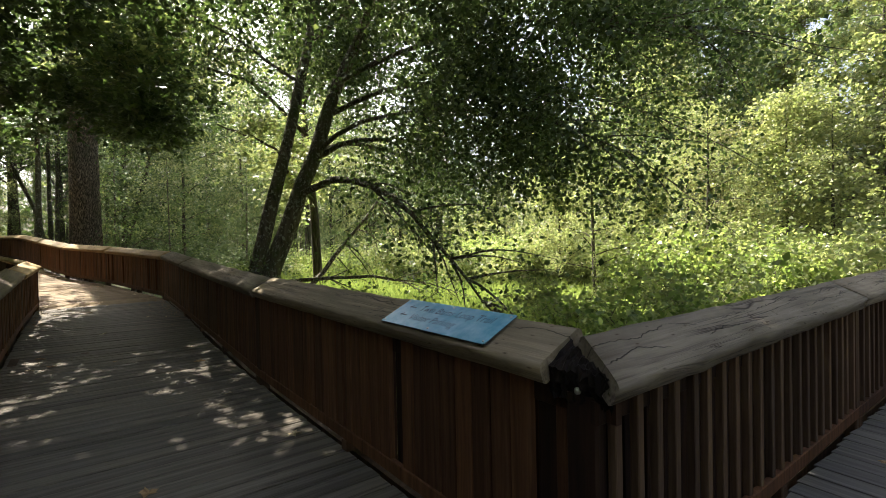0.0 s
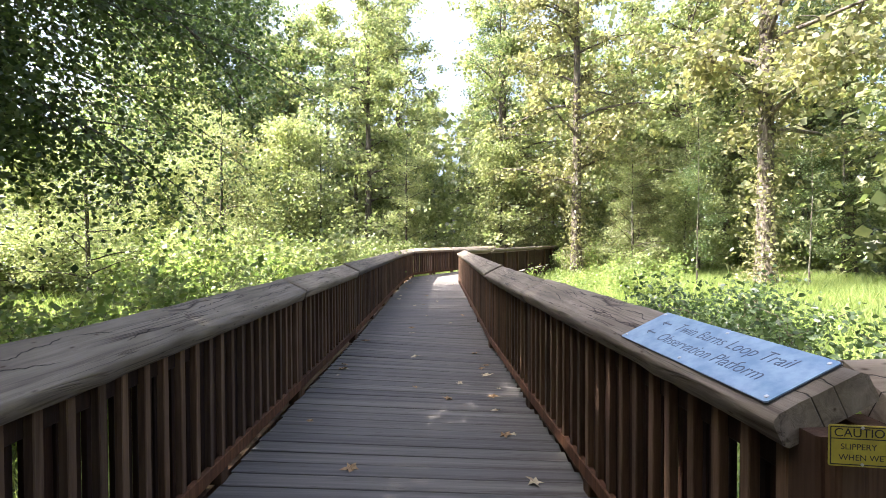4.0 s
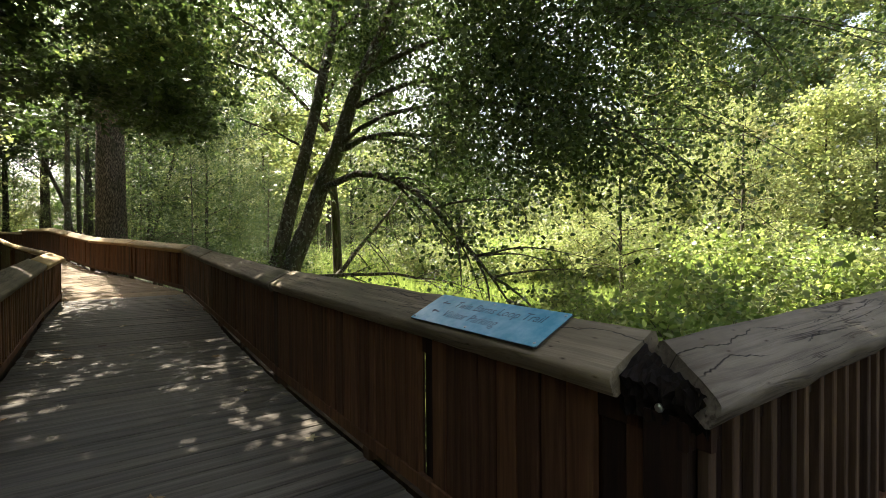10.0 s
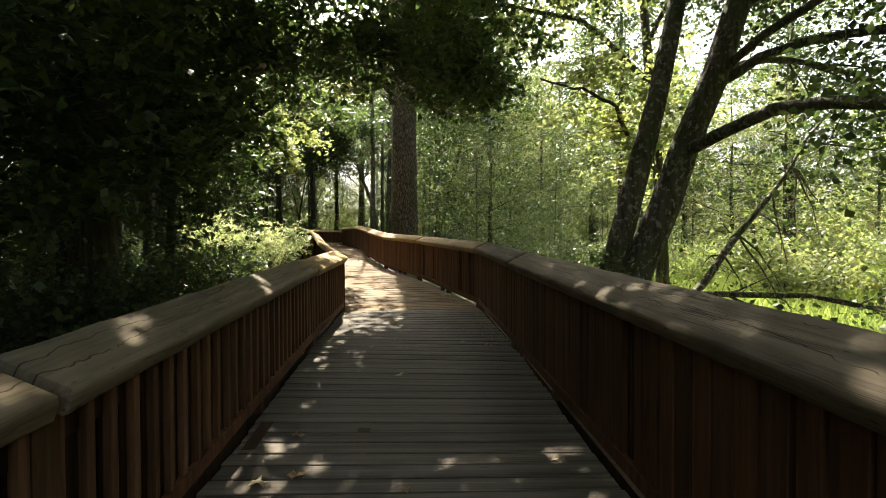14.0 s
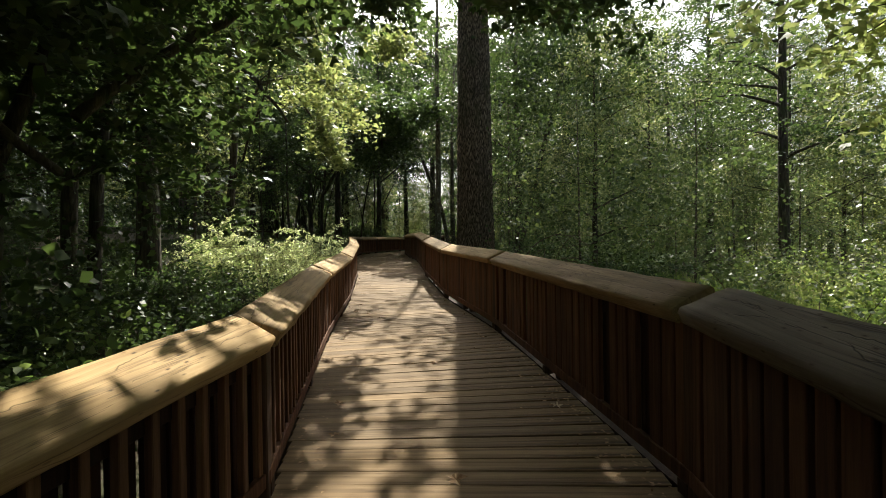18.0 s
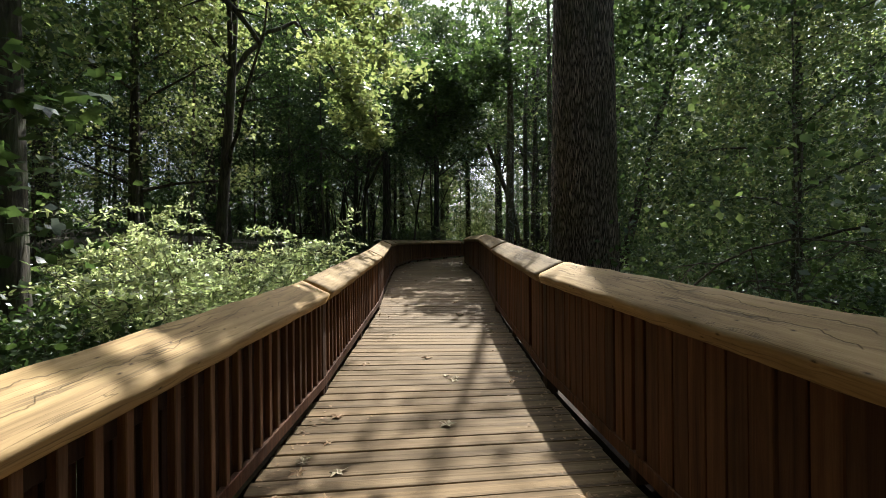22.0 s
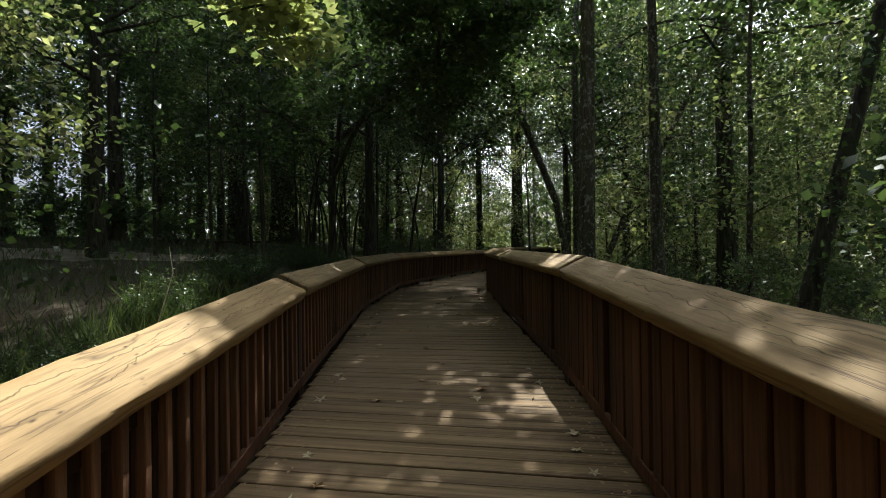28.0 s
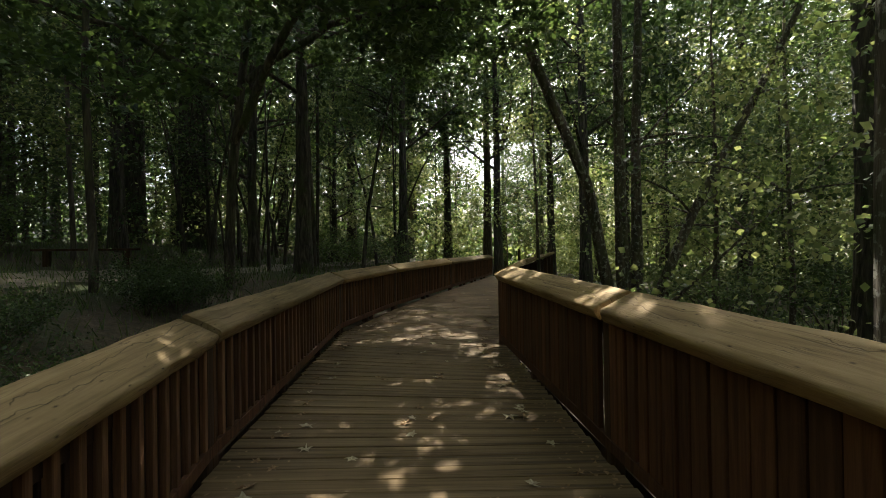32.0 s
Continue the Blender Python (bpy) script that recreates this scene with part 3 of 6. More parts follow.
def railing(points, side, height, cap_material, zf, label, group, first_mitre=None, first_start=0.0, slits=(0.020, 0.046)):
    """A run of railing bays along the rail's inner face. side: +1 where the outside is to the left of the way along points."""
    seed = int(abs(points[0][0] * 100) + len(points) * 7)
    dirs = [(Vector(b) - Vector(a)).normalized() for a, b in zip(points, points[1:])]
    made = []
    for i, (a, b) in enumerate(zip(points, points[1:])):
        u = dirs[i]
        n = Vector((-u.y, u.x)) * side
        za, zb = zf(*a), zf(*b)
        length = (Vector(b) - Vector(a)).length
        thing = new("railing")
        thing.matrix_basis = pose(a[0], a[1], za)
        tagged(thing, label, "railing", group)
        slope = (zb - za) / length
        ux = Vector((u.x, u.y, slope)).normalized()

        def at(s, out, up):
            return (u.x * s + n.x * out, u.y * s + n.y * out, slope * s + up)

        # cap
        def mitre(j):
            if j == 0 and first_mitre is not None:
                return first_mitre
            if j == 0 or j == len(points) - 1:
                return 0.0
            turn = dirs[j - 1].x * dirs[j].y - dirs[j - 1].y * dirs[j].x
            return -math.tan(math.asin(max(-1, min(1, turn))) / 2) * side
        jr = random.Random(seed * 3 + i)
        start = first_start if i == 0 and first_mitre is not None else jr.uniform(*slits)
        end = jr.uniform(*slits)
        ca, cb = mitre(i), mitre(i + 1)
        outward = Vector((n.x, n.y, 0)) * math.cos(CAP_TILT) + Vector((0, 0, 1)) * math.sin(CAP_TILT)
        m = frame_from(at(start, -OVERHANG, height - CAP_DROP), ux, outward)
        if m.col[2].z < 0:
            m = m @ Matrix.Diagonal((1, 1, -1, 1))
        me = cap_mesh(length / math.cos(math.atan(slope)) - end - start, ca, -cb, seed + i, cap_material if not isinstance(cap_material, list) else cap_material[min(i, len(cap_material) - 1)])
        m = Matrix.Translation((0, 0, jr.uniform(-0.009, 0.009))) @ m @ pose(0, 0, 0, jr.uniform(-1.2, 1.2), jr.uniform(-0.12, 0.12), jr.uniform(-0.12, 0.12))
        child("cap", me, thing, m, "thick weathered timber top board")
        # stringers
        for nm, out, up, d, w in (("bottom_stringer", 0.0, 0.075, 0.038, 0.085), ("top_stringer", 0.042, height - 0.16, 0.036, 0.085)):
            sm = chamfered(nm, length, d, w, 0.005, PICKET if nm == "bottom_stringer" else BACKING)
            mm = frame_from(at(0, out, up), ux, (n.x, n.y, 0))
            if mm.col[2].z < 0:
                mm = mm @ Matrix.Diagonal((1, 1, -1, 1))
            child(nm, sm, thing, mm)
        # pickets and the boards behind them
        boarded = side < 0 and cap_material is not CAP_GREY
        count = max(2, round(length / (0.128 if boarded else 0.145)))
        step = length / count
        spin = Matrix.Rotation(math.atan2(u.y, u.x), 4, "Z")
        if side < 0:
            spin = spin @ Matrix.Diagonal((1, -1, 1, 1))
        hp = height - 0.085
        rng = random.Random(seed + 100 + i)
        corner = i == 0 and first_mitre is not None
        for k in range(count):
            s = (k + 0.5) * step if boarded else k * step + 0.07
            kind = ("slim_picket" if rng.random() < 0.22 else "picket") if boarded else "narrow_picket"
            if corner and boarded and s < 0.23:
                if k == 1:
                    child("picket", picket_mesh("slim_picket", hp - 0.07), thing, Matrix.Translation(at(0.228, 0.042, 0.11)) @ spin)
                continue
            if corner and k == 0:
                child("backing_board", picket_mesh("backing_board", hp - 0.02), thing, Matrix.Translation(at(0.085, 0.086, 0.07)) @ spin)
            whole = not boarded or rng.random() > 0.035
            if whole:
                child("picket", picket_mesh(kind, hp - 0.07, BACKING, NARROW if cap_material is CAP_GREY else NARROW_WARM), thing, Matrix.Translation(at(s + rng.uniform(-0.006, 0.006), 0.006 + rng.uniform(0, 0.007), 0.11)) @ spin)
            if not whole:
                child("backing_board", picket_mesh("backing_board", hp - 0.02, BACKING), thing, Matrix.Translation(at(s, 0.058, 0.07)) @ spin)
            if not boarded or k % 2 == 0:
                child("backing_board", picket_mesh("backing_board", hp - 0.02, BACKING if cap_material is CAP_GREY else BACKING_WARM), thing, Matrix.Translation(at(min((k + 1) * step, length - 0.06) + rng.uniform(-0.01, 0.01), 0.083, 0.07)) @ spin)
        # posts and blocks under the bottom stringer; the first post fills the joint between two caps
        posts = max(1, round(length / 1.9))
        for k in range(posts):
            s = k * length / posts
            if not (corner and k == 0):
                child("post", POST_MESH, thing, Matrix.Translation(at(s, 0.004 if k == 0 else 0.112, height - (1.545 if k == 0 else 1.58))) @ spin)
            child("block", FOOT_MESH, thing, Matrix.Translation(at(s + 0.06, 0.0, 0.0)) @ spin)
        made.append(thing)
    return made


def flat(x, y):
    return 0.0


def sloped(x, y):
    return deck_z(y)


LEFT_H, RIGHT_H, SIDE_H = 0.866, 0.972, 0.982
left_pts = [p for p, q in MAIN]
right_pts = [q for p, q in MAIN[1:]]
railing(left_pts, 1, LEFT_H, [CAP_MID, CAP_MID, CAP_MID, CAP_TAN], sloped, "red-brown timber railing with thick sloping top board", "boardwalk railings")
railing(right_pts, -1, RIGHT_H, [CAP_MID, CAP_MID, CAP_MID, CAP_TAN], sloped, "red-brown timber railing with thick sloping top board", "boardwalk railings", first_mitre=0.0, first_start=0.262)
railing([p for p, q in SIDE], 1, SIDE_H, CAP_GREY, flat, "timber railing with greyed split top board over the meadow", "side branch railings", first_mitre=0.5, first_start=-0.02, slits=(0.004, 0.010))
railing([q for p, q in SIDE], -1, SIDE_H, CAP_GREY, flat, "timber railing with greyed split top board over the meadow", "side branch railings", slits=(0.004, 0.010))
# the railing behind the first view, along the third way
railing([(1.46, -1.50), (1.46, -3.8)], 1, SIDE_H, CAP_GREY, flat, "timber railing with greyed top board at the junction", "boardwalk railings")


# ---- deck ----
PITCH = 0.156
plank_meshes = [chamfered("plank", 1.0, 0.148 - 0.003 * k, 0.038, 0.004, PLANK) for k in range(3)]
plank_mid = [chamfered("plank", 1.0, 0.148 - 0.003 * k, 0.038, 0.004, PLANK_MID) for k in range(3)]
plank_grey = [chamfered("plank", 1.0, 0.148 - 0.003 * k, 0.038, 0.004, PLANK_GREY) for k in range(3)]


def lay_deck(stations, zf, meshes, name, label, seed, near):
    floor = new(name)
    tagged(floor, label, "boardwalk deck", kind="structure")
    rng = random.Random(seed)
    loose = ([], [])
    for (l0, r0), (l1, r1) in zip(stations, stations[1:]):
        l0, r0, l1, r1 = map(Vector, (l0, r0, l1, r1))
        n = max(1, round(((l0 + r0) / 2 - (l1 + r1) / 2).length / PITCH))
        for k in range(n):
            f = k / n
            a, b = l0.lerp(l1, f), r0.lerp(r1, f)
            d = (b - a).normalized()
            a, b = a + d * (-0.02 + rng.uniform(-0.008, 0.008)), b - d * (-0.02 + rng.uniform(-0.008, 0.008))
            fwd = Vector((-d.y, d.x)) if (l1 - l0).dot(Vector((-d.y, d.x))) > 0 else Vector((d.y, -d.x))
            mid = (a + b) / 2
            z = zf(*mid) - 0.038 + rng.uniform(-0.0025, 0.0015)
            ahead = mid + fwd * 0.1
            up = (zf(*ahead) - zf(*mid)) / 0.1
            m = frame_from((a.x, a.y, z), (b.x - a.x, b.y - a.y, rng.uniform(-0.003, 0.003)), (fwd.x, fwd.y, up))
            if m.col[2].z < 0:
                m = m @ Matrix.Diagonal((1, 1, -1, 1))
            m = m @ Matrix.Rotation(rng.uniform(-0.0012, 0.0012), 4, "Z") @ Matrix.Diagonal(((b - a).length, 1, 1, 1))
            me = meshes[rng.randrange(3)]
            if near(mid):
                child("plank", me, floor, m)
            else:
                base = len(loose[0])
                loose[0].extend(tuple(m @ v.co) for v in me.vertices)
                loose[1].extend(tuple(base + i for i in p.vertices) for p in me.polygons)
    if loose[0]:
        tagged(child("planks", mesh_of("planks", *loose, meshes[0].materials[0]), floor), "far deck planks", kind="stuff")
    # beams under the planks
    for e in (-0.06, 0.03, 0.35, 0.65, 0.97, 1.06):
        verts, faces = [], []
        for (l0, r0), (l1, r1) in zip(stations, stations[1:]):
            p, q = Vector(l0).lerp(Vector(r0), e), Vector(l1).lerp(Vector(r1), e)
            s = (q - p).normalized().orthogonal() * 0.045
            b = len(verts)
            for c in (p, q):
                for sg in (-1, 1):
                    for dz in (-0.30, -0.045):
                        verts.append((c.x + s.x * sg, c.y + s.y * sg, zf(*c) + dz))
            faces += [(b, b + 1, b + 5, b + 4), (b + 2, b + 6, b + 7, b + 3), (b + 1, b + 3, b + 7, b + 5), (b, b + 4, b + 6, b + 2), (b, b + 2, b + 3, b + 1), (b + 4, b + 5, b + 7, b + 6)]
        child("beam", mesh_of("beam", verts, faces, POST), floor)
    return floor


# ---- trees ----
def limb_path(rng, start, heading, length, bend, steps):
    """A wandering branch; bend lifts (+) or droops (-) it along its way."""
    pts, d = [Vector(start)], Vector(heading).normalized()
    for _ in range(steps):
        d = (d + Vector((rng.uniform(-0.16, 0.16), rng.uniform(-0.16, 0.16), rng.uniform(-0.12, 0.12) + bend / steps))).normalized()
        pts.append(pts[-1] + d * length / steps)
    return pts


def taper(r0, r1, n):
    return [r0 + (r1 - r0) * i / (n - 1) for i in range(n)]


def tufts(nrng, hubs, count, spread=(0.27, 0.27, 0.14)):
    """Places of leaves held in flat tufts of uneven fullness round the hubs."""
    full = nrng.random(len(hubs)) ** 1.4 + 0.12
    pick = nrng.choice(len(hubs), count, p=full / full.sum())
    return hubs[pick] + nrng.normal(size=(count, 3)) * np.array(spread) * (0.6 + 0.8 * full[pick])[:, None]


def tree_meshes(kind, seed, height, radius, first, spread, limbs, leaf, count, bark_mat, leaf_mat, lean=(0, 0), droop=0.0, rise=0.6, twigs=4, hang=0.1, puff=0.5, flare=1.5, wander=0.02):
    """Trunk, limbs and crown of one tree, standing at the origin. first: share of the height at which the limbs begin."""
    rng, nrng = random.Random(seed), np.random.default_rng(seed)
    n = 14
    trunk = []
    drift = Vector((0, 0))
    for i in range(n):
        f = i / (n - 1)
        drift += Vector((rng.uniform(-1, 1), rng.uniform(-1, 1))) * wander * height / n
        trunk.append(Vector((lean[0] * height * f ** 1.2 + drift.x, lean[1] * height * f ** 1.2 + drift.y, -0.35 + (height + 0.35) * f)))
    rad = [radius * (1 - 0.86 * (i / (n - 1)) ** 1.1) * (flare if i == 0 else 1.0 + (flare - 1) * 0.25 if i == 1 else 1) for i in range(n)]
    verts, faces = [], []
    tube(trunk, rad, 12, verts, faces, rng, 0.05)
    trunk_me = smooth(mesh_of("trunk", verts, faces, bark_mat))
    verts, faces = [], []
    anchors = []
    for k in range(limbs):
        f = first + (0.97 - first) * (k + rng.random()) / limbs
        i = min(int(f * (n - 1)), n - 2)
        p = trunk[i].lerp(trunk[i + 1], f * (n - 1) - i)
        az = rng.uniform(0, 2 * math.pi) if limbs > 3 else k * 2.1
        reach = spread * (1.0 - 0.62 * max(0, (f - first) / (1 - first)) ** 1.4) * rng.uniform(0.65, 1.15)
        path = limb_path(rng, p, (math.cos(az), math.sin(az), rise * rng.uniform(0.5, 1.3)), reach, droop, 7)
        r = max(0.012, radius * 0.42 * (1 - 0.7 * f) * min(1, reach / 2.5))
        tube(path, taper(r, r * 0.25, 8), 5, verts, faces)
        for _ in range(twigs):
            j = rng.randrange(2, 8)
            a2 = rng.uniform(0, 2 * math.pi)
            q = limb_path(rng, path[j], (math.cos(a2), math.sin(a2), rng.uniform(-0.4, 0.6)), reach * rng.uniform(0.2, 0.45), droop * 0.8, 4)
            tube(q, taper(r * 0.35, r * 0.12, 5), 3, verts, faces)
            anchors += [q[2], q[3], q[4]]
        anchors += path[4:]
    limb_me = smooth(mesh_of("branching", verts, faces, bark_mat))
    an = np.array([tuple(a) for a in anchors])
    places = tufts(nrng, an[nrng.integers(0, len(an), count // 34)] + nrng.normal(size=(count // 34, 3)) * puff * np.array((1, 1, 0.6)), count)
    crown_me = leaf_mesh("crown", places, leaf, nrng, leaf_mat, hang=hang)
    return kind, trunk_me, limb_me, crown_me


def plant(meshes, x, y, turn=0.0, size=1.0, label="", group="", z=None, category="tree"):
    kind, trunk_me, limb_me, crown_me = meshes
    thing = new(kind)
    thing.matrix_basis = pose(x, y, ground_z(x, y) if z is None else z, 0, 0, turn) @ Matrix.Diagonal((size, size, size, 1))
    tagged(thing, label, category, group)
    child("trunk", trunk_me, thing)
    child("branching", limb_me, thing)
    child("crown", crown_me, thing)
    return thing


TALL = [tree_meshes("tall_tree", 11 + k, 21 + k, 0.26, 0.30, 4.6, 26, 0.17, 9000, (BARK_DARK, BARK_DARK, BARK_PALE)[k], (LEAF_DARK, LEAF_MID, LEAF_MID)[k], droop=-0.25, puff=0.62) for k in range(3)]
MAPLE = [tree_meshes("maple_tree", 31 + k, 10.5 + k, 0.15, 0.16, 3.7, 20, 0.115, 9500, BARK_DARK, (LEAF_MID, LEAF_DARK, LEAF_LIGHT)[k], droop=-0.35, puff=0.5, wander=0.05) for k in range(3)]
SLIM = [tree_meshes("young_tree", 51 + k, 9.5 + k, 0.062, 0.2, 1.9, 16, 0.10, 3800, (BARK_ALDER, BARK_PALE, BARK_DARK)[k], (LEAF_MID, LEAF_LIGHT, LEAF_DARK)[k], droop=-0.2, puff=0.38, wander=0.05, flare=1.2) for k in range(3)]
PALE = tree_meshes("pale_tree", 91, 17, 0.15, 0.5, 2.4, 11, 0.14, 1200, BARK_ALDER, LEAF_MID, droop=-0.2, puff=0.5, flare=1.25, wander=0.032)
POPLAR = [tree_meshes("cottonwood_tree", 71 + k, 22 + 2 * k, 0.30, 0.22, 4.4, 34, 0.23, 15000, BARK_PALE, (LEAF_LIGHT, LEAF_DRY)[k], droop=-0.5, puff=0.45, hang=0.5) for k in range(2)]


# LEAF_LIGHT on both puts the pale haze of distance into the leaves
BROAD = [tree_meshes("cottonwood_tree", 171 + k, 23 + 2 * k, 0.34, 0.14, 5.4, 38, 0.25, 24000, BARK_PALE, LEAF_LIGHT, droop=-0.3, puff=0.5, hang=0.3, twigs=5) for k in range(2)]
BUSHY = [tree_meshes("bushy_tree", 181 + k, 7.0 + k, 0.08, 0.04, 2.7, 34, 0.13, 15000, BARK_DARK, (LEAF_LIGHT, LEAF_DRY)[k], droop=-0.1, rise=0.8, puff=0.34, flare=1.2) for k in range(2)]


def shrub_meshes(seed, height, width, leaf, count, leaf_mat, stems=9, spray=False, broad=False):
    rng, nrng = random.Random(seed), np.random.default_rng(seed)
    verts, faces, anchors, sprays = [], [], [], []
    for k in range(stems):
        az = rng.uniform(0, 6.3)
        p = (math.cos(az) * rng.uniform(0, 0.25) * width, math.sin(az) * rng.uniform(0, 0.25) * width, -0.12)
        path = limb_path(rng, p, (math.cos(az) * width / height * 0.6, math.sin(az) * width / height * 0.6, 1), height * rng.uniform(0.7, 1.12), -0.5, 6)
        tube(path, taper(0.014, 0.004, 7), 4, verts, faces)
        anchors += path[2:]
        for _ in range(14 if spray else 4):
            q = limb_path(rng, path[rng.randrange(2, 7)], (rng.uniform(-1, 1), rng.uniform(-1, 1), 0.5), width * rng.uniform(0.2, 0.42), -0.9 if spray else -0.2, 3)
            tube(q, taper(0.005, 0.002, 4), 3, verts, faces)
            anchors += q[1:]
            sprays += [q[i].lerp(q[i + 1], f) for i in range(3) for f in (0.06, 0.2, 0.34, 0.48, 0.62, 0.76, 0.9)]
    if spray:
        an = np.array([tuple(a) for a in sprays])
        places = np.repeat(an, 2, axis=0) + nrng.normal(size=(2 * len(an), 3)) * 0.018
        return mesh_of("woody_stem", verts, faces, TWIG), leaf_mesh("foliage", places, leaf, nrng, leaf_mat, slim=0.24, full=True)
    an = np.array([tuple(a) for a in anchors])
    places = tufts(nrng, an, count, np.array((0.1, 0.1, 0.06)) * width)
    places[:, 2] = np.abs(places[:, 2])
    return mesh_of("woody_stem", verts, faces, TWIG), leaf_mesh("foliage", places, leaf, nrng, leaf_mat, slim=0.34, full=broad)


SHRUB = {"wood": [shrub_meshes(101 + k, 1.5 + 0.3 * k, 1.5, 0.075, 2000, (LEAF_SHRUB, LEAF_DARK, LEAF_MID)[k], broad=True) for k in range(3)],
         # two of three in LEAF_LIGHT, lifted for sun on the meadow
         "meadow": [shrub_meshes(121 + k, 1.2 + 0.35 * k, 1.7, 0.095, 3400, (LEAF_LIGHT, GRASS, LEAF_LIGHT)[k]) for k in range(3)],
         "sunlit_bush": [shrub_meshes(141 + k, 2.2, 1.9, 0.062, 0, LEAF_SUNLIT, 26, True) for k in range(2)]}


def shrub(which, k, x, y, turn, size, label, group, z=None):
    stems, foliage = SHRUB[which][k % len(SHRUB[which])]
    thing = new("shrub")
    thing.matrix_basis = pose(x, y, ground_z(x, y) if z is None else z, 0, 0, turn) @ Matrix.Diagonal((size, size, size, 1))
    tagged(thing, label, "shrub", group)
    child("woody_stem", stems, thing)
    child("foliage", foliage, thing)
    return thing


def on_boards(x, y, margin):
    """Whether a place lies on or near the boardwalks."""
    for stations in (MAIN, SIDE):
        for (l0, r0), (l1, r1) in zip(stations, stations[1:]):
            a, b = (Vector(l0) + Vector(r0)) / 2, (Vector(l1) + Vector(r1)) / 2
            d = b - a
            f = max(0, min(1, (Vector((x, y)) - a).dot(d) / d.length_squared))
            w = (Vector(l0) - Vector(r0)).length / 2
            if (a + d * f - Vector((x, y))).length < w + margin:
                return True
    return False


def clear_of_walk(places, base, margin, head):
    """Drops the leaves that would hang into the way over the boards."""
    ys = [(l[1] + q[1]) / 2 for l, q in MAIN]
    xs = [(l[0] + q[0]) / 2 for l, q in MAIN]
    wx, wy, wz = places[:, 0] + base.x, places[:, 1] + base.y, places[:, 2] + base.z
    near = np.abs(wx - np.interp(wy, ys, xs)) < 1.15 + margin
    level = np.interp(wy, ys, [deck_z(v) for v in ys])
    return places[~(near & (wz < level + head))]


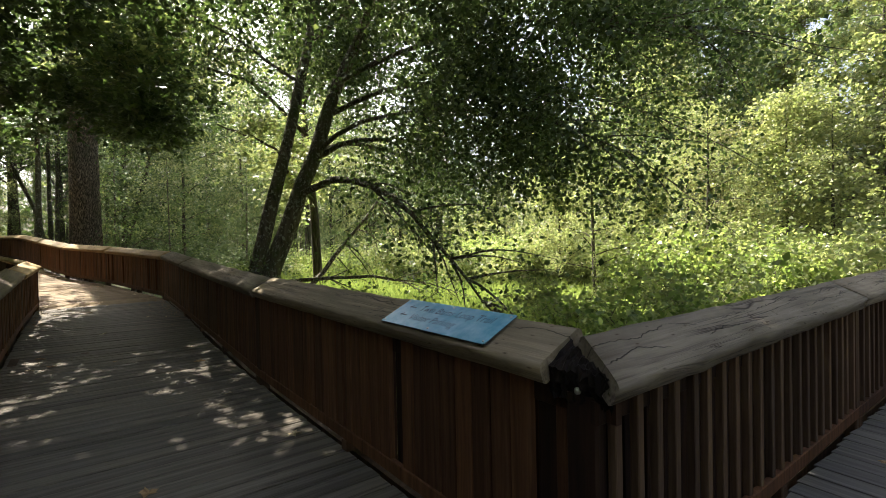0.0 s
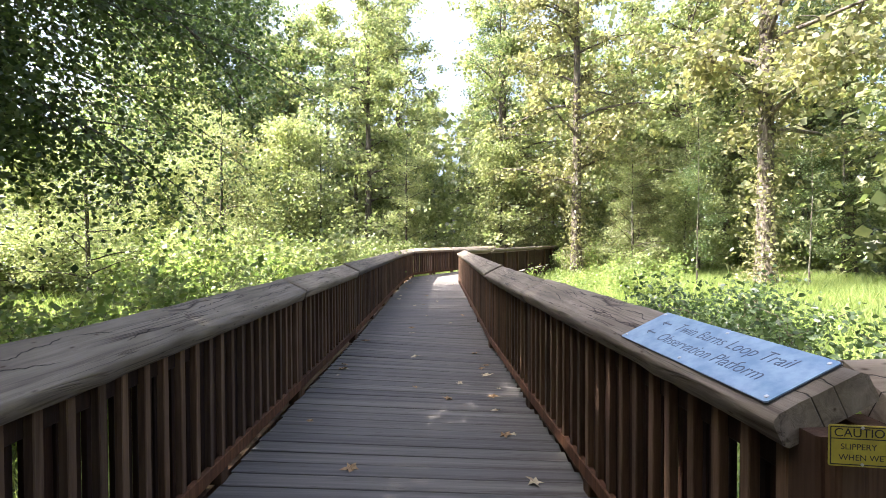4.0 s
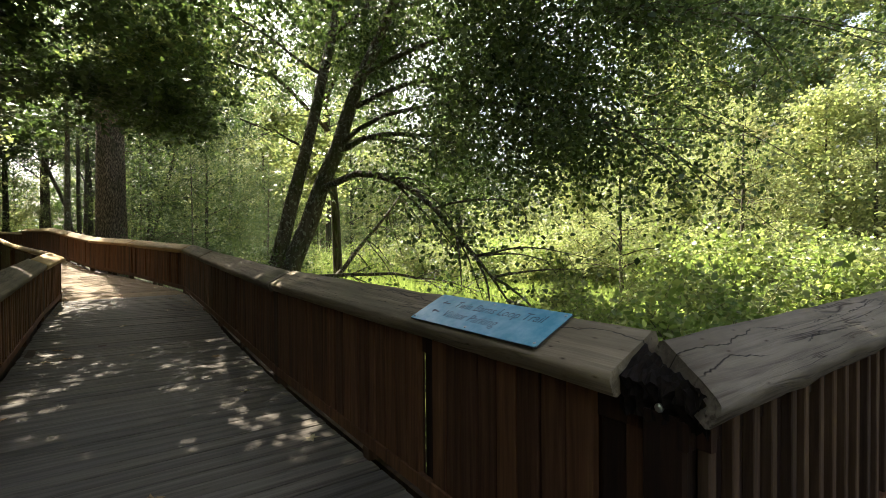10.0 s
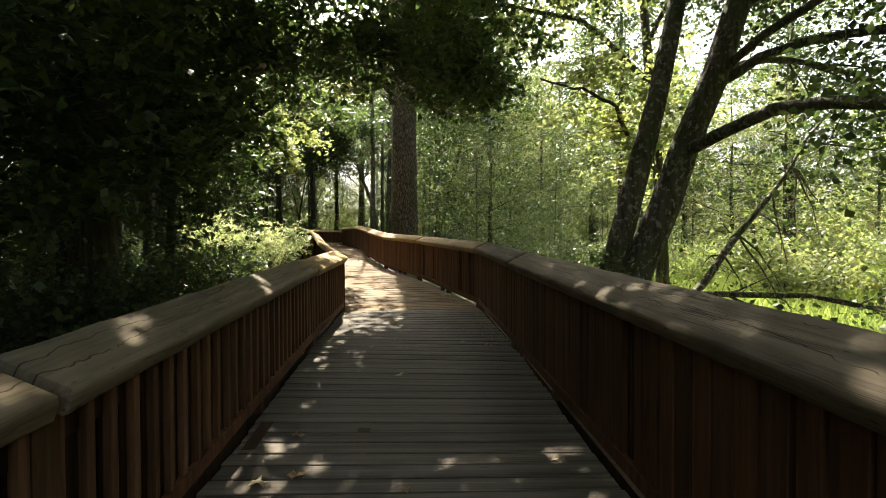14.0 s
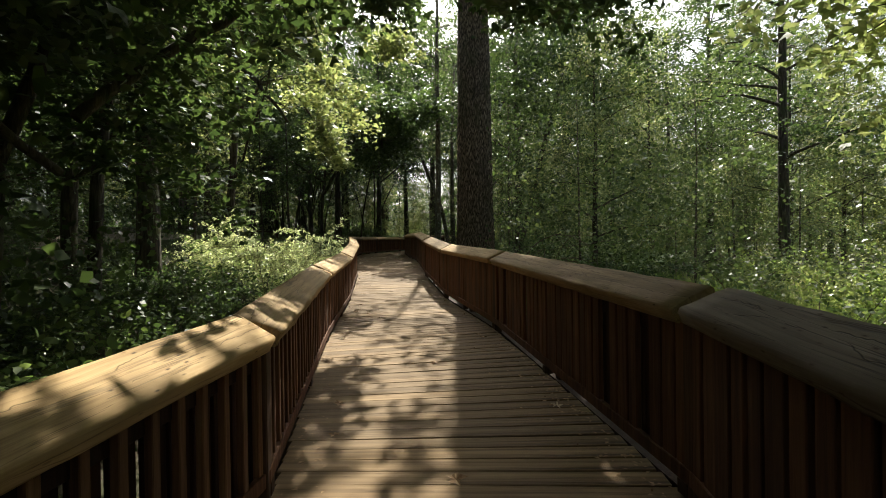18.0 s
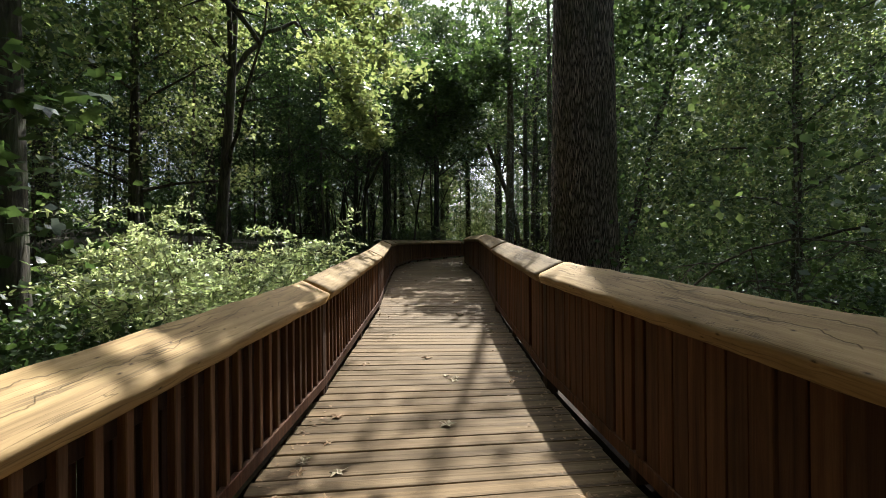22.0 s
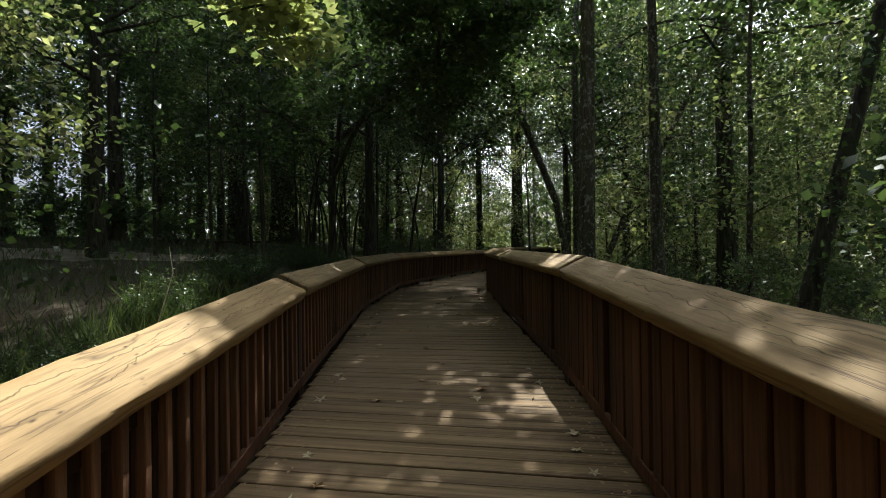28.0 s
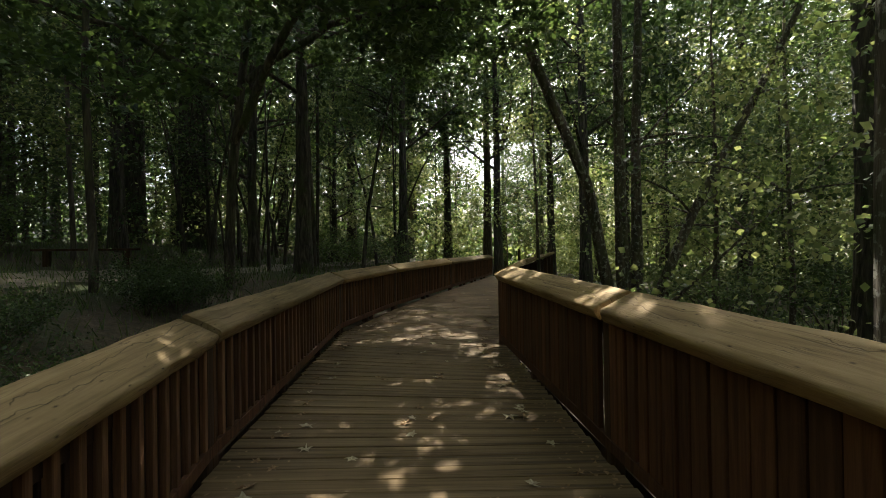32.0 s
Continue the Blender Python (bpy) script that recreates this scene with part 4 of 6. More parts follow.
# the pair of leaning alders beside the walk, their limbs hanging over the meadow
def leaning_alder(x, y, seed, stem, radius, bows, limbs_at, label, count):
    """stem and bows are lines in the world's own metres; limbs_at: height, direction, reach, rise, droop and radius of the freer limbs."""
    rng, nrng = random.Random(seed), np.random.default_rng(seed)
    base = Vector((x, y, ground_z(x, y)))
    line = [Vector(p) - base for p in stem]
    height = line[-1].z
    n = 14
    pts = []
    for i in range(n):
        z = -0.4 + (height + 0.4) * i / (n - 1)
        pts.append(Vector((float(np.interp(z, [p.z for p in line], [p.x for p in line])), float(np.interp(z, [p.z for p in line], [p.y for p in line])), z)))
    for p in pts[1:]:
        p += Vector((rng.uniform(-0.03, 0.03), rng.uniform(-0.03, 0.03), 0))
    verts, faces = [], []
    tube(pts, [radius * (1.35 if i == 0 else 1) * (1 - 0.75 * i / 13) for i in range(n)], 14, verts, faces, rng, 0.05)
    thing = new("leaning_alder")
    thing.matrix_basis = Matrix.Translation(base)
    tagged(thing, label, "tree", "leaning alders")
    child("trunk", smooth(mesh_of("trunk", verts, faces, BARK_ALDER)), thing)
    anchors = []
    paths = []
    for bow, r in bows:
        ps = [Vector(p) - base for p in bow]
        reach = sum((q - p).length for p, q in zip(ps, ps[1:]))
        k = np.linspace(0, len(ps) - 1, 11)
        path = [ps[min(int(f), len(ps) - 2)].lerp(ps[min(int(f), len(ps) - 2) + 1], f - min(int(f), len(ps) - 2)) + Vector((rng.uniform(-0.04, 0.04), rng.uniform(-0.04, 0.04), rng.uniform(-0.04, 0.04))) for f in k]
        paths.append((path, math.degrees(math.atan2(ps[-1].y - ps[0].y, ps[-1].x - ps[0].x)), reach, r))
    for h, az, reach, rise, droop, r in limbs_at:
        i = min(int((h + 0.4) / (height + 0.4) * 13), 12)
        paths.append((limb_path(rng, pts[i], (math.cos(radians(az)), math.sin(radians(az)), rise), reach, droop, 10), az, reach, r))
    for path, az, reach, r in paths:
        verts, faces = [], []
        tube(path, taper(r, r * 0.2, 11), 8, verts, faces, rng, 0.04)
        for _ in range(int(5 + reach * 2)):
            j = rng.randrange(3, 11)
            a2 = radians(az) + rng.uniform(-1.2, 1.2)
            q = limb_path(rng, path[j], (math.cos(a2), math.sin(a2), rng.uniform(-0.7, 0.3)), reach * rng.uniform(0.15, 0.4), -0.5, 5)
            tube(q, taper(r * 0.3, r * 0.08, 6), 5, verts, faces)
            anchors += q[2:]
            for _ in range(2):
                w = limb_path(rng, q[rng.randrange(2, 6)], (rng.uniform(-1, 1), rng.uniform(-1, 1), rng.uniform(-0.9, 0.2)), 0.7, -0.4, 3)
                tube(w, taper(0.008, 0.003, 4), 3, verts, faces)
                anchors += w[1:]
        anchors += path[6:]
        child("limb", smooth(mesh_of("limb", verts, faces, BARK_ALDER)), thing)
    an = np.array([tuple(a) for a in anchors])
    high = an[:, 2] > 1.7
    an = an[high | (nrng.random(len(an)) < 0.22)]
    rng = random.Random(seed + 1)
    if count > 20000:
        hubs = np.array((0.15, -5.80, 7.60)) + np.clip(nrng.normal(size=(150, 3)), -1.7, 1.7) * np.array((2.4, 1.5, 1.4))
        hubs[:, 1] += (hubs[:, 2] - 7.6) * 0.92
        more = np.array((7.15, -4.20, 8.60)) + np.clip(nrng.normal(size=(150, 3)), -1.7, 1.7) * np.array((3.0, 1.4, 1.3))
        more[:, 1] += (more[:, 2] - 8.6) * 0.92
        # over: leaves added high up to block sun from the side deck
        over = np.array((-1.15, -4.90, 7.60)) + np.clip(nrng.normal(size=(48, 3)), -1.8, 1.8) * np.array((0.9, 1.3, 1.0))
        boughs = np.array((3.65, -4.60, 4.90)) + np.clip(nrng.normal(size=(80, 3)), -1.8, 1.8) * np.array((1.1, 0.9, 1.3))
        upper = np.array((3.0, 1.6, 8.2)) + np.clip(nrng.normal(size=(110, 3)), -1.8, 1.8) * np.array((1.9, 1.2, 1.3))
        an = np.concatenate([an, np.repeat(upper, 12, axis=0), np.repeat(hubs, 10, axis=0), np.repeat(more, 9, axis=0), np.repeat(boughs, 12, axis=0), np.repeat(over, 19, axis=0)])
    else:
        back = np.array((4.9, 4.4, 7.9)) + np.clip(nrng.normal(size=(70, 3)), -1.8, 1.8) * np.array((2.2, 1.3, 1.4))
        an = np.concatenate([an, np.repeat(back, 12, axis=0)])
    places = an[nrng.integers(0, len(an), count)] + nrng.normal(size=(count, 3)) * 0.34
    places = clear_of_walk(places, Vector((x, y, ground_z(x, y))), 1.6, 3.4)
    half = len(places) * 11 // 20
    child("crown", leaf_mesh("crown", places[:half], 0.092, nrng, LEAF_MID, hang=0.25, slim=0.42), thing)
    child("crown", leaf_mesh("crown", places[half:], 0.092, nrng, LEAF_DARK, hang=0.25, slim=0.42), thing)
    return thing


leaning_alder(3.3, 11.2, 5, [(3.15, 11.2, -1.2), (3.3, 11.2, 0.2), (3.47, 11.2, 0.88), (3.77, 11.2, 1.55), (4.08, 11.2, 2.30), (4.38, 11.2, 3.10), (4.69, 11.2, 3.89), (4.94, 11.2, 4.75), (5.27, 11.2, 5.53), (5.68, 11.2, 6.34), (6.3, 11.0, 7.8), (7.1, 10.7, 9.5), (7.8, 10.4, 11.0)], 0.25,
              [([(4.2, 11.2, 2.65), (4.5, 10.2, 2.95), (4.75, 9.2, 2.85), (4.9, 8.2, 2.45), (5.2, 7.4, 1.8), (5.6, 6.9, 1.0), (5.9, 6.6, 0.4)], 0.095),
               ([(4.55, 11.2, 3.55), (5.2, 11.0, 3.95), (6.0, 10.6, 4.1), (6.6, 10.0, 4.0), (7.1, 9.3, 3.75), (7.9, 8.8, 3.4)], 0.085),
               ([(3.5, 11.4, 0.6), (4.4, 11.6, 0.62), (5.6, 11.3, 0.65), (6.8, 11.2, 0.5), (8.2, 11.5, 0.25), (8.9, 11.0, -0.05)], 0.06)],
              [(4.6, -72, 7.5, 0.6, -1.0, 0.06), (5.0, 10, 5.5, 0.7, -0.6, 0.06), (5.9, -45, 8.0, 0.6, -0.9, 0.065),
               (6.4, -65, 8.0, 0.5, -0.8, 0.07), (7.0, -100, 7.0, 0.5, -0.7, 0.07), (7.5, 60, 4.0, 0.6, -0.5, 0.06), (7.9, -20, 7.0, 0.5, -0.6, 0.06), (8.4, -78, 7.5, 0.5, -0.6, 0.06), (9.2, -50, 7.0, 0.5, -0.5, 0.05), (9.9, 150, 3.0, 0.6, -0.4, 0.05), (10.6, -70, 5.5, 0.5, -0.4, 0.05)],
              "leaning alder with blotched bark and drooping limbs over the meadow", 140000)
leaning_alder(2.9, 11.3, 6, [(2.75, 11.3, -1.2), (2.95, 11.3, 0.2), (3.19, 11.29, 1.03), (3.41, 11.27, 1.71), (3.58, 11.2, 2.43), (3.79, 11.25, 3.19), (4.1, 11.45, 4.12), (4.35, 11.6, 4.97), (4.6, 11.8, 5.86), (5.0, 12.0, 7.5), (5.5, 12.2, 10.0), (6.0, 12.3, 13.0)], 0.185,
              [([(4.3, 12.0, 0.0), (5.26, 12.3, 0.75), (6.1, 12.7, 1.5), (6.9, 12.9, 2.3), (7.8, 13.2, 3.3), (8.8, 13.4, 4.4)], 0.075)],
              [(6.5, 170, 3.0, 0.5, -0.4, 0.05), (7.3, -60, 4.0, 0.6, -0.6, 0.05), (8.6, 30, 3.5, 0.6, -0.5, 0.05), (9.8, -110, 4.5, 0.6, -0.5, 0.04), (11.0, 120, 3.0, 0.7, -0.4, 0.04), (12.2, -60, 4.5, 0.7, -0.3, 0.04), (9.0, -80, 5.0, 0.4, -0.4, 0.05), (10.2, -35, 4.5, 0.4, -0.4, 0.05), (11.6, -90, 5.0, 0.4, -0.4, 0.04), (12.4, -100, 3.5, 0.4, -0.3, 0.04), (8.2, -120, 4.0, 0.4, -0.4, 0.05)],
              "slender leaning alder with mottled grey bark beside its larger twin", 42000)


def limbed_tree(name, x, y, trunk, r0, limbs, clumps, leaf, bark_mat, leaf_mat, label, seed):
    """A tree whose trunk, limbs and clumps of leaves are given in the world's own metres."""
    rng, nrng = random.Random(seed), np.random.default_rng(seed)
    z0 = ground_z(x, y)
    thing = new(name)
    thing.matrix_basis = pose(x, y, z0)
    tagged(thing, label, "tree", "overhanging maples")

    def local(p):
        return Vector((p[0] - x, p[1] - y, p[2] - z0))

    verts, faces = [], []
    tube([local((x, y, z0 - 0.4))] + [local(p) for p in trunk], taper(r0, r0 * 0.45, len(trunk) + 1), 12, verts, faces, rng, 0.06)
    child("trunk", smooth(mesh_of("trunk", verts, faces, bark_mat)), thing)
    for pts, r in limbs:
        verts, faces = [], []
        ps = [local(p) for p in pts]
        fine = [ps[i].lerp(ps[i + 1], f / 4) + Vector((rng.uniform(-0.05, 0.05), rng.uniform(-0.05, 0.05), rng.uniform(-0.05, 0.05))) for i in range(len(ps) - 1) for f in range(4)] + [ps[-1]]
        tube(fine, taper(r, r * 0.3, len(fine)), 8, verts, faces, rng, 0.05)
        for k in range(len(fine) * 2 // 3):
            q = limb_path(rng, fine[rng.randrange(len(fine) // 3, len(fine))], (rng.uniform(-1, 1), rng.uniform(-1, 1), rng.uniform(-0.3, 0.5)), rng.uniform(0.6, 1.5), -0.3, 4)
            vs, fs = [], []
            tube(q, taper(r * 0.25, 0.004, 5), 4, vs, fs)
            child("side_branch", smooth(mesh_of("side_branch", vs, fs, bark_mat)), thing)
        child("limb", smooth(mesh_of("limb", verts, faces, bark_mat)), thing)
    places = []
    for c, spread, n in clumps:
        hubs = np.array(local(c)) + nrng.normal(size=(max(6, n // 60), 3)) * np.array(spread)
        places.append(hubs[nrng.integers(0, len(hubs), n)] + nrng.normal(size=(n, 3)) * np.array((0.28, 0.28, 0.16)))
    places = clear_of_walk(np.concatenate(places), Vector((x, y, z0)), 0.9, 3.4)
    child("crown", lobed_leaf_mesh("crown", places, leaf * 0.92, nrng, leaf_mat), thing)


limbed_tree("maple", -6.9, 18.4, [(-6.8, 18.5, 3), (-6.5, 18.7, 6), (-6.3, 18.8, 9), (-6.4, 18.9, 12)], 0.13,
            [([(-6.5, 18.7, 6.4), (-5.0, 18.0, 8.2), (-3.4, 17.4, 9.4), (-1.8, 17.0, 9.6)], 0.08), ([(-6.4, 18.8, 8), (-6.8, 19.8, 10), (-7.6, 20.6, 11)], 0.07), ([(-6.7, 18.6, 5), (-7.2, 17, 7), (-8, 15.5, 8)], 0.07)],
            [((-4.4, 17.2, 9.4), (1.3, 1.2, 0.7), 2400), ((-7.4, 20.4, 10.7), (1.5, 1.3, 0.8), 2000), ((-7.6, 16, 8), (1.3, 1.3, 1.0), 1800), ((-6.4, 18.2, 6.5), (1.0, 1.0, 1.0), 1500)],
            0.14, BARK_DARK, LEAF_DARK, "dark maple behind the sunlit bushes", 801)
limbed_tree("maple", -9.2, 27.2, [(-9.1, 27.3, 3), (-8.9, 27.4, 6), (-8.8, 27.5, 9), (-8.8, 27.5, 12)], 0.17,
            [([(-8.9, 27.4, 6.6), (-8.2, 28.0, 8.0), (-7.6, 28.6, 8.5), (-6.8, 29.0, 7.5), (-5.9, 29.1, 6.0), (-5.5, 29.1, 5.3)], 0.075), ([(-9.0, 27.4, 4.0), (-7.8, 26.6, 6.0), (-6.6, 26.0, 8.4)], 0.06), ([(-8.9, 27.4, 7), (-10.4, 27.8, 8.6), (-11.6, 28, 9)], 0.06), ([(-8.9, 27.4, 7.4), (-8.0, 26.0, 8.8), (-6.8, 24.6, 9.4), (-5.4, 24.2, 9.4)], 0.07)],
            [((-6.8, 29.1, 7.5), (0.6, 0.4, 0.4), 450), ((-6.1, 29.1, 6.4), (0.45, 0.4, 0.45), 800), ((-5.55, 29.1, 5.5), (0.22, 0.3, 0.3), 380), ((-10.8, 27.9, 8.8), (1.3, 1.2, 0.8), 1700), ((-6.2, 23.2, 9.0), (0.9, 0.8, 0.4), 2200), ((-5.4, 24.7, 9.5), (0.9, 0.7, 0.4), 2200), ((-7.4, 24.6, 9.6), (1.0, 0.9, 0.5), 2200), ((-9.0, 27.6, 11), (1.2, 1.2, 0.9), 1600)],
            0.17, BARK_DARK, LEAF_LIGHT, "maple with a dark arching limb and a bright hanging spray", 806)
limbed_tree("maple", -10.0, 21.2, [(-9.9, 21.2, 3), (-9.7, 21.3, 6), (-9.5, 21.4, 8.6), (-9.6, 21.4, 12)], 0.2,
            [([(-9.5, 21.4, 8.4), (-8.2, 21.6, 8.2), (-6.6, 22.2, 7.2), (-5.6, 22.5, 6.1), (-4.8, 22.6, 5.05)], 0.115), ([(-6.6, 22.2, 7.2), (-5.9, 23.6, 7.7), (-5.1, 24.8, 7.5), (-4.4, 25.8, 6.6)], 0.05), ([(-9.8, 21.2, 3.4), (-8.4, 20.6, 4.0), (-7.0, 19.8, 4.9), (-5.8, 19.2, 5.4)], 0.08)],
            # the clump at x -2.3 is added to dapple the left cap
            [((-4.4, 25.7, 7.2), (0.6, 0.45, 0.55), 520), ((-4.1, 25.8, 6.2), (0.4, 0.4, 0.4), 380), ((-2.3, 24.2, 7.6), (0.35, 0.6, 0.3), 620), ((-5.3, 22.9, 7.2), (0.6, 0.5, 0.4), 350), ((-7.4, 21.6, 8.2), (0.8, 0.7, 0.5), 900), ((-9.4, 21.6, 10.4), (1.3, 1.2, 1.0), 1800)],
            0.16, BARK_DARK, LEAF_LIGHT, "maple with a thick dark limb arching down over the sunlit bushes", 807)
limbed_tree("maple", 6.8, 16.4, [(6.7, 16.4, 2.5), (6.5, 16.5, 5), (6.3, 16.6, 8), (6.2, 16.6, 10)], 0.17,
            [([(6.7, 16.4, 3.0), (5.9, 16.0, 3.4), (5.2, 15.6, 4.6), (4.4, 15.5, 4.9), (3.4, 15.7, 5.2)], 0.07), ([(6.5, 16.5, 5.4), (4.6, 16.4, 6.9), (2.6, 16.3, 7.2), (0.9, 16.2, 6.6)], 0.08), ([(6.4, 16.5, 6.5), (6.8, 14.8, 8), (7, 13, 8.4)], 0.07)],
            [((5.2, 15.8, 4.6), (0.9, 0.8, 0.9), 1500), ((6.2, 16.0, 3.4), (0.8, 0.8, 0.7), 900), ((1.0, 16.0, 6.9), (1.0, 1.1, 0.5), 3000), ((3.8, 16.4, 7.4), (1.2, 1.2, 0.7), 1700), ((6.6, 14.4, 8.4), (1.6, 1.6, 0.9), 600)],
            0.15, BARK_DARK, LEAF_LIGHT, "maple leaning its limbs over the boardwalk", 802)
limbed_tree("maple", -4.4, 8.6, [(-4.3, 8.7, 3), (-4.0, 8.9, 6), (-3.9, 9.0, 9), (-3.8, 9.2, 13)], 0.22,
            [([(-4.2, 8.8, 4.2), (-3.2, 9.6, 5.4), (-2.0, 10.4, 5.8), (-0.4, 11.0, 6.4), (0.8, 11.6, 6.7)], 0.08), ([(-4.1, 8.8, 5), (-3.4, 7.4, 6.2), (-2.6, 6.0, 6.4)], 0.08), ([(-4.0, 8.9, 7), (-2.5, 9.5, 9), (-0.8, 10, 9.4), (0.8, 10.4, 9.3)], 0.09), ([(-4.2, 8.7, 4), (-5.6, 9.8, 5.2), (-6.6, 11, 5)], 0.08)],
            # clumps over the walk are added for shade; y 4.2 hangs out of view
            [((-0.8, 8.4, 6.4), (1.1, 1.1, 0.5), 4600), ((-0.1, 9.4, 7.6), (1.0, 1.2, 0.4), 5200), ((0.3, 6.6, 6.6), (1.1, 0.9, 0.4), 3800), ((0.6, 4.2, 6.8), (0.9, 0.8, 0.4), 2200), ((0.2, 11.0, 6.6), (1.4, 1.1, 0.5), 2400), ((0.3, 13.0, 7.2), (1.3, 0.9, 0.5), 2200), ((0.3, 14.7, 7.5), (1.2, 0.8, 0.5), 2000), ((0.6, 10.3, 9.2), (1.5, 1.3, 0.7), 2600), ((-2.9, 6.6, 6.0), (0.9, 1.3, 0.9), 2800), ((-1.6, 9.8, 9.7), (1.5, 1.4, 0.9), 3000), ((-5.2, 9.8, 4.6), (1.2, 1.4, 1.1), 2800), ((-4.4, 7.2, 3.2), (0.9, 1.6, 1.0), 2200), ((-4.2, 12.0, 4.0), (0.9, 1.4, 1.2), 2400)],
            0.14, BARK_DARK, LEAF_DARK, "dark maple crowding over the railing", 803)


limbed_tree("maple", -4.3, 14.2, [(-4.2, 14.3, 2.5), (-3.5, 14.8, 5), (-3.2, 15.0, 8), (-3.1, 15.1, 11)], 0.09,
            [([(-3.7, 14.7, 3.0), (-3.0, 15.6, 4.2), (-2.2, 16.8, 5.4), (-0.8, 17.6, 6.2), (0.8, 18.2, 6.6)], 0.07), ([(-3.4, 14.9, 5.5), (-2.4, 15.4, 7.0), (-1.2, 16.0, 7.8), (0.4, 16.4, 7.8)], 0.06), ([(-3.8, 14.6, 2.4), (-4.2, 13.2, 3.4), (-4.0, 11.8, 4.0)], 0.05), ([(-3.5, 14.8, 4.6), (-4.6, 16.0, 5.6), (-5.4, 17.2, 5.8)], 0.06), ([(-3.4, 14.9, 5.2), (-3.2, 16.4, 7.0), (-2.8, 18.0, 7.7), (-2.0, 19.5, 7.4), (-1.4, 20.4, 6.7)], 0.07)],
            # includes clumps added up-sun to shade the left cap and boards
            [((-3.2, 12.4, 3.6), (0.6, 1.0, 0.9), 2200), ((-3.6, 14.4, 5.4), (1.0, 1.0, 0.9), 2600), ((-4.4, 16.6, 3.6), (0.6, 0.9, 0.8), 1600), ((-1.75, 20.1, 7.3), (0.45, 0.65, 0.35), 2300), ((-1.9, 13.4, 5.0), (0.5, 0.6, 0.5), 1200), ((1.6, 17.8, 6.7), (0.8, 0.9, 0.6), 2400), ((1.1, 16.2, 7.8), (0.7, 0.9, 0.5), 1700), ((-4.8, 16.4, 5.6), (0.9, 0.9, 0.8), 1600), ((-4.2, 12.0, 6.4), (0.9, 1.2, 1.2), 2200), ((-3.3, 10.2, 2.6), (0.5, 1.1, 0.7), 1500), ((0.3, 13.2, 5.0), (0.9, 0.7, 0.45), 1500), ((0.6, 14.8, 5.1), (0.6, 0.8, 0.5), 1000), ((1.9, 15.2, 5.2), (0.8, 0.8, 0.6), 2000), ((-3.3, 15.0, 4.6), (0.6, 0.9, 0.7), 2200), ((-2.3, 14.0, 6.7), (0.6, 0.6, 0.6), 1900), ((-1.5, 12.6, 6.6), (0.6, 0.6, 0.5), 1500)],
            0.14, BARK_DARK, LEAF_DARK, "dark maple leaning over the railing's bend", 805)


limbed_tree("maple", -9.3, 37.8, [(-9.2, 37.8, 4), (-8.9, 37.9, 7), (-8.7, 38, 10), (-8.8, 38.1, 14)], 0.10,
            [([(-9.1, 37.8, 4.8), (-7.8, 37.2, 6.6), (-6.4, 36.2, 7.2), (-5.0, 35.4, 7.0), (-4.6, 33.4, 7.8), (-4.2, 31.6, 8.2)], 0.09), ([(-8.9, 37.9, 6), (-7.4, 38.6, 7.4), (-5.8, 39.0, 7.8), (-4.4, 39.4, 7.8)], 0.09), ([(-8.8, 38, 7.5), (-7.4, 40.5, 8.6), (-5.6, 42, 8.8)], 0.08), ([(-8.8, 38, 8), (-6.8, 37.6, 9.4), (-4.6, 37.2, 9.8)], 0.06), ([(-9, 37.9, 5.5), (-10.4, 36.6, 6.6), (-11.4, 35.4, 6.6)], 0.08)],
            # high clumps near the walk are added to shade far boards and caps
            [((-5.9, 35.6, 7.0), (1.5, 1.2, 0.5), 2600), ((-4.0, 35.2, 8.4), (1.0, 1.1, 0.6), 2300), ((-4.1, 37.4, 9.8), (1.2, 1.2, 0.7), 3400), ((-5.2, 38.8, 7.8), (1.5, 1.3, 0.6), 2300), ((-5.8, 41.8, 8.6), (1.6, 1.4, 0.7), 3400), ((-5.6, 39.8, 9.4), (0.9, 1.0, 0.6), 2600), ((-4.5, 32.9, 8.2), (0.5, 0.5, 0.3), 900), ((-5.2, 34.0, 8.0), (1.1, 1.0, 0.5), 1600), ((-10.6, 36.4, 6.6), (1.2, 1.2, 0.8), 2200), ((-2.2, 31.3, 7.9), (0.6, 0.9, 0.35), 1900), ((-3.1, 37.6, 9.3), (0.7, 0.9, 0.5), 1800), ((-8.4, 38.4, 9.5), (1.6, 1.6, 1.0), 3200)],
            0.15, BARK_DARK, LEAF_DARK, "dark maple reaching over the far boardwalk", 804)


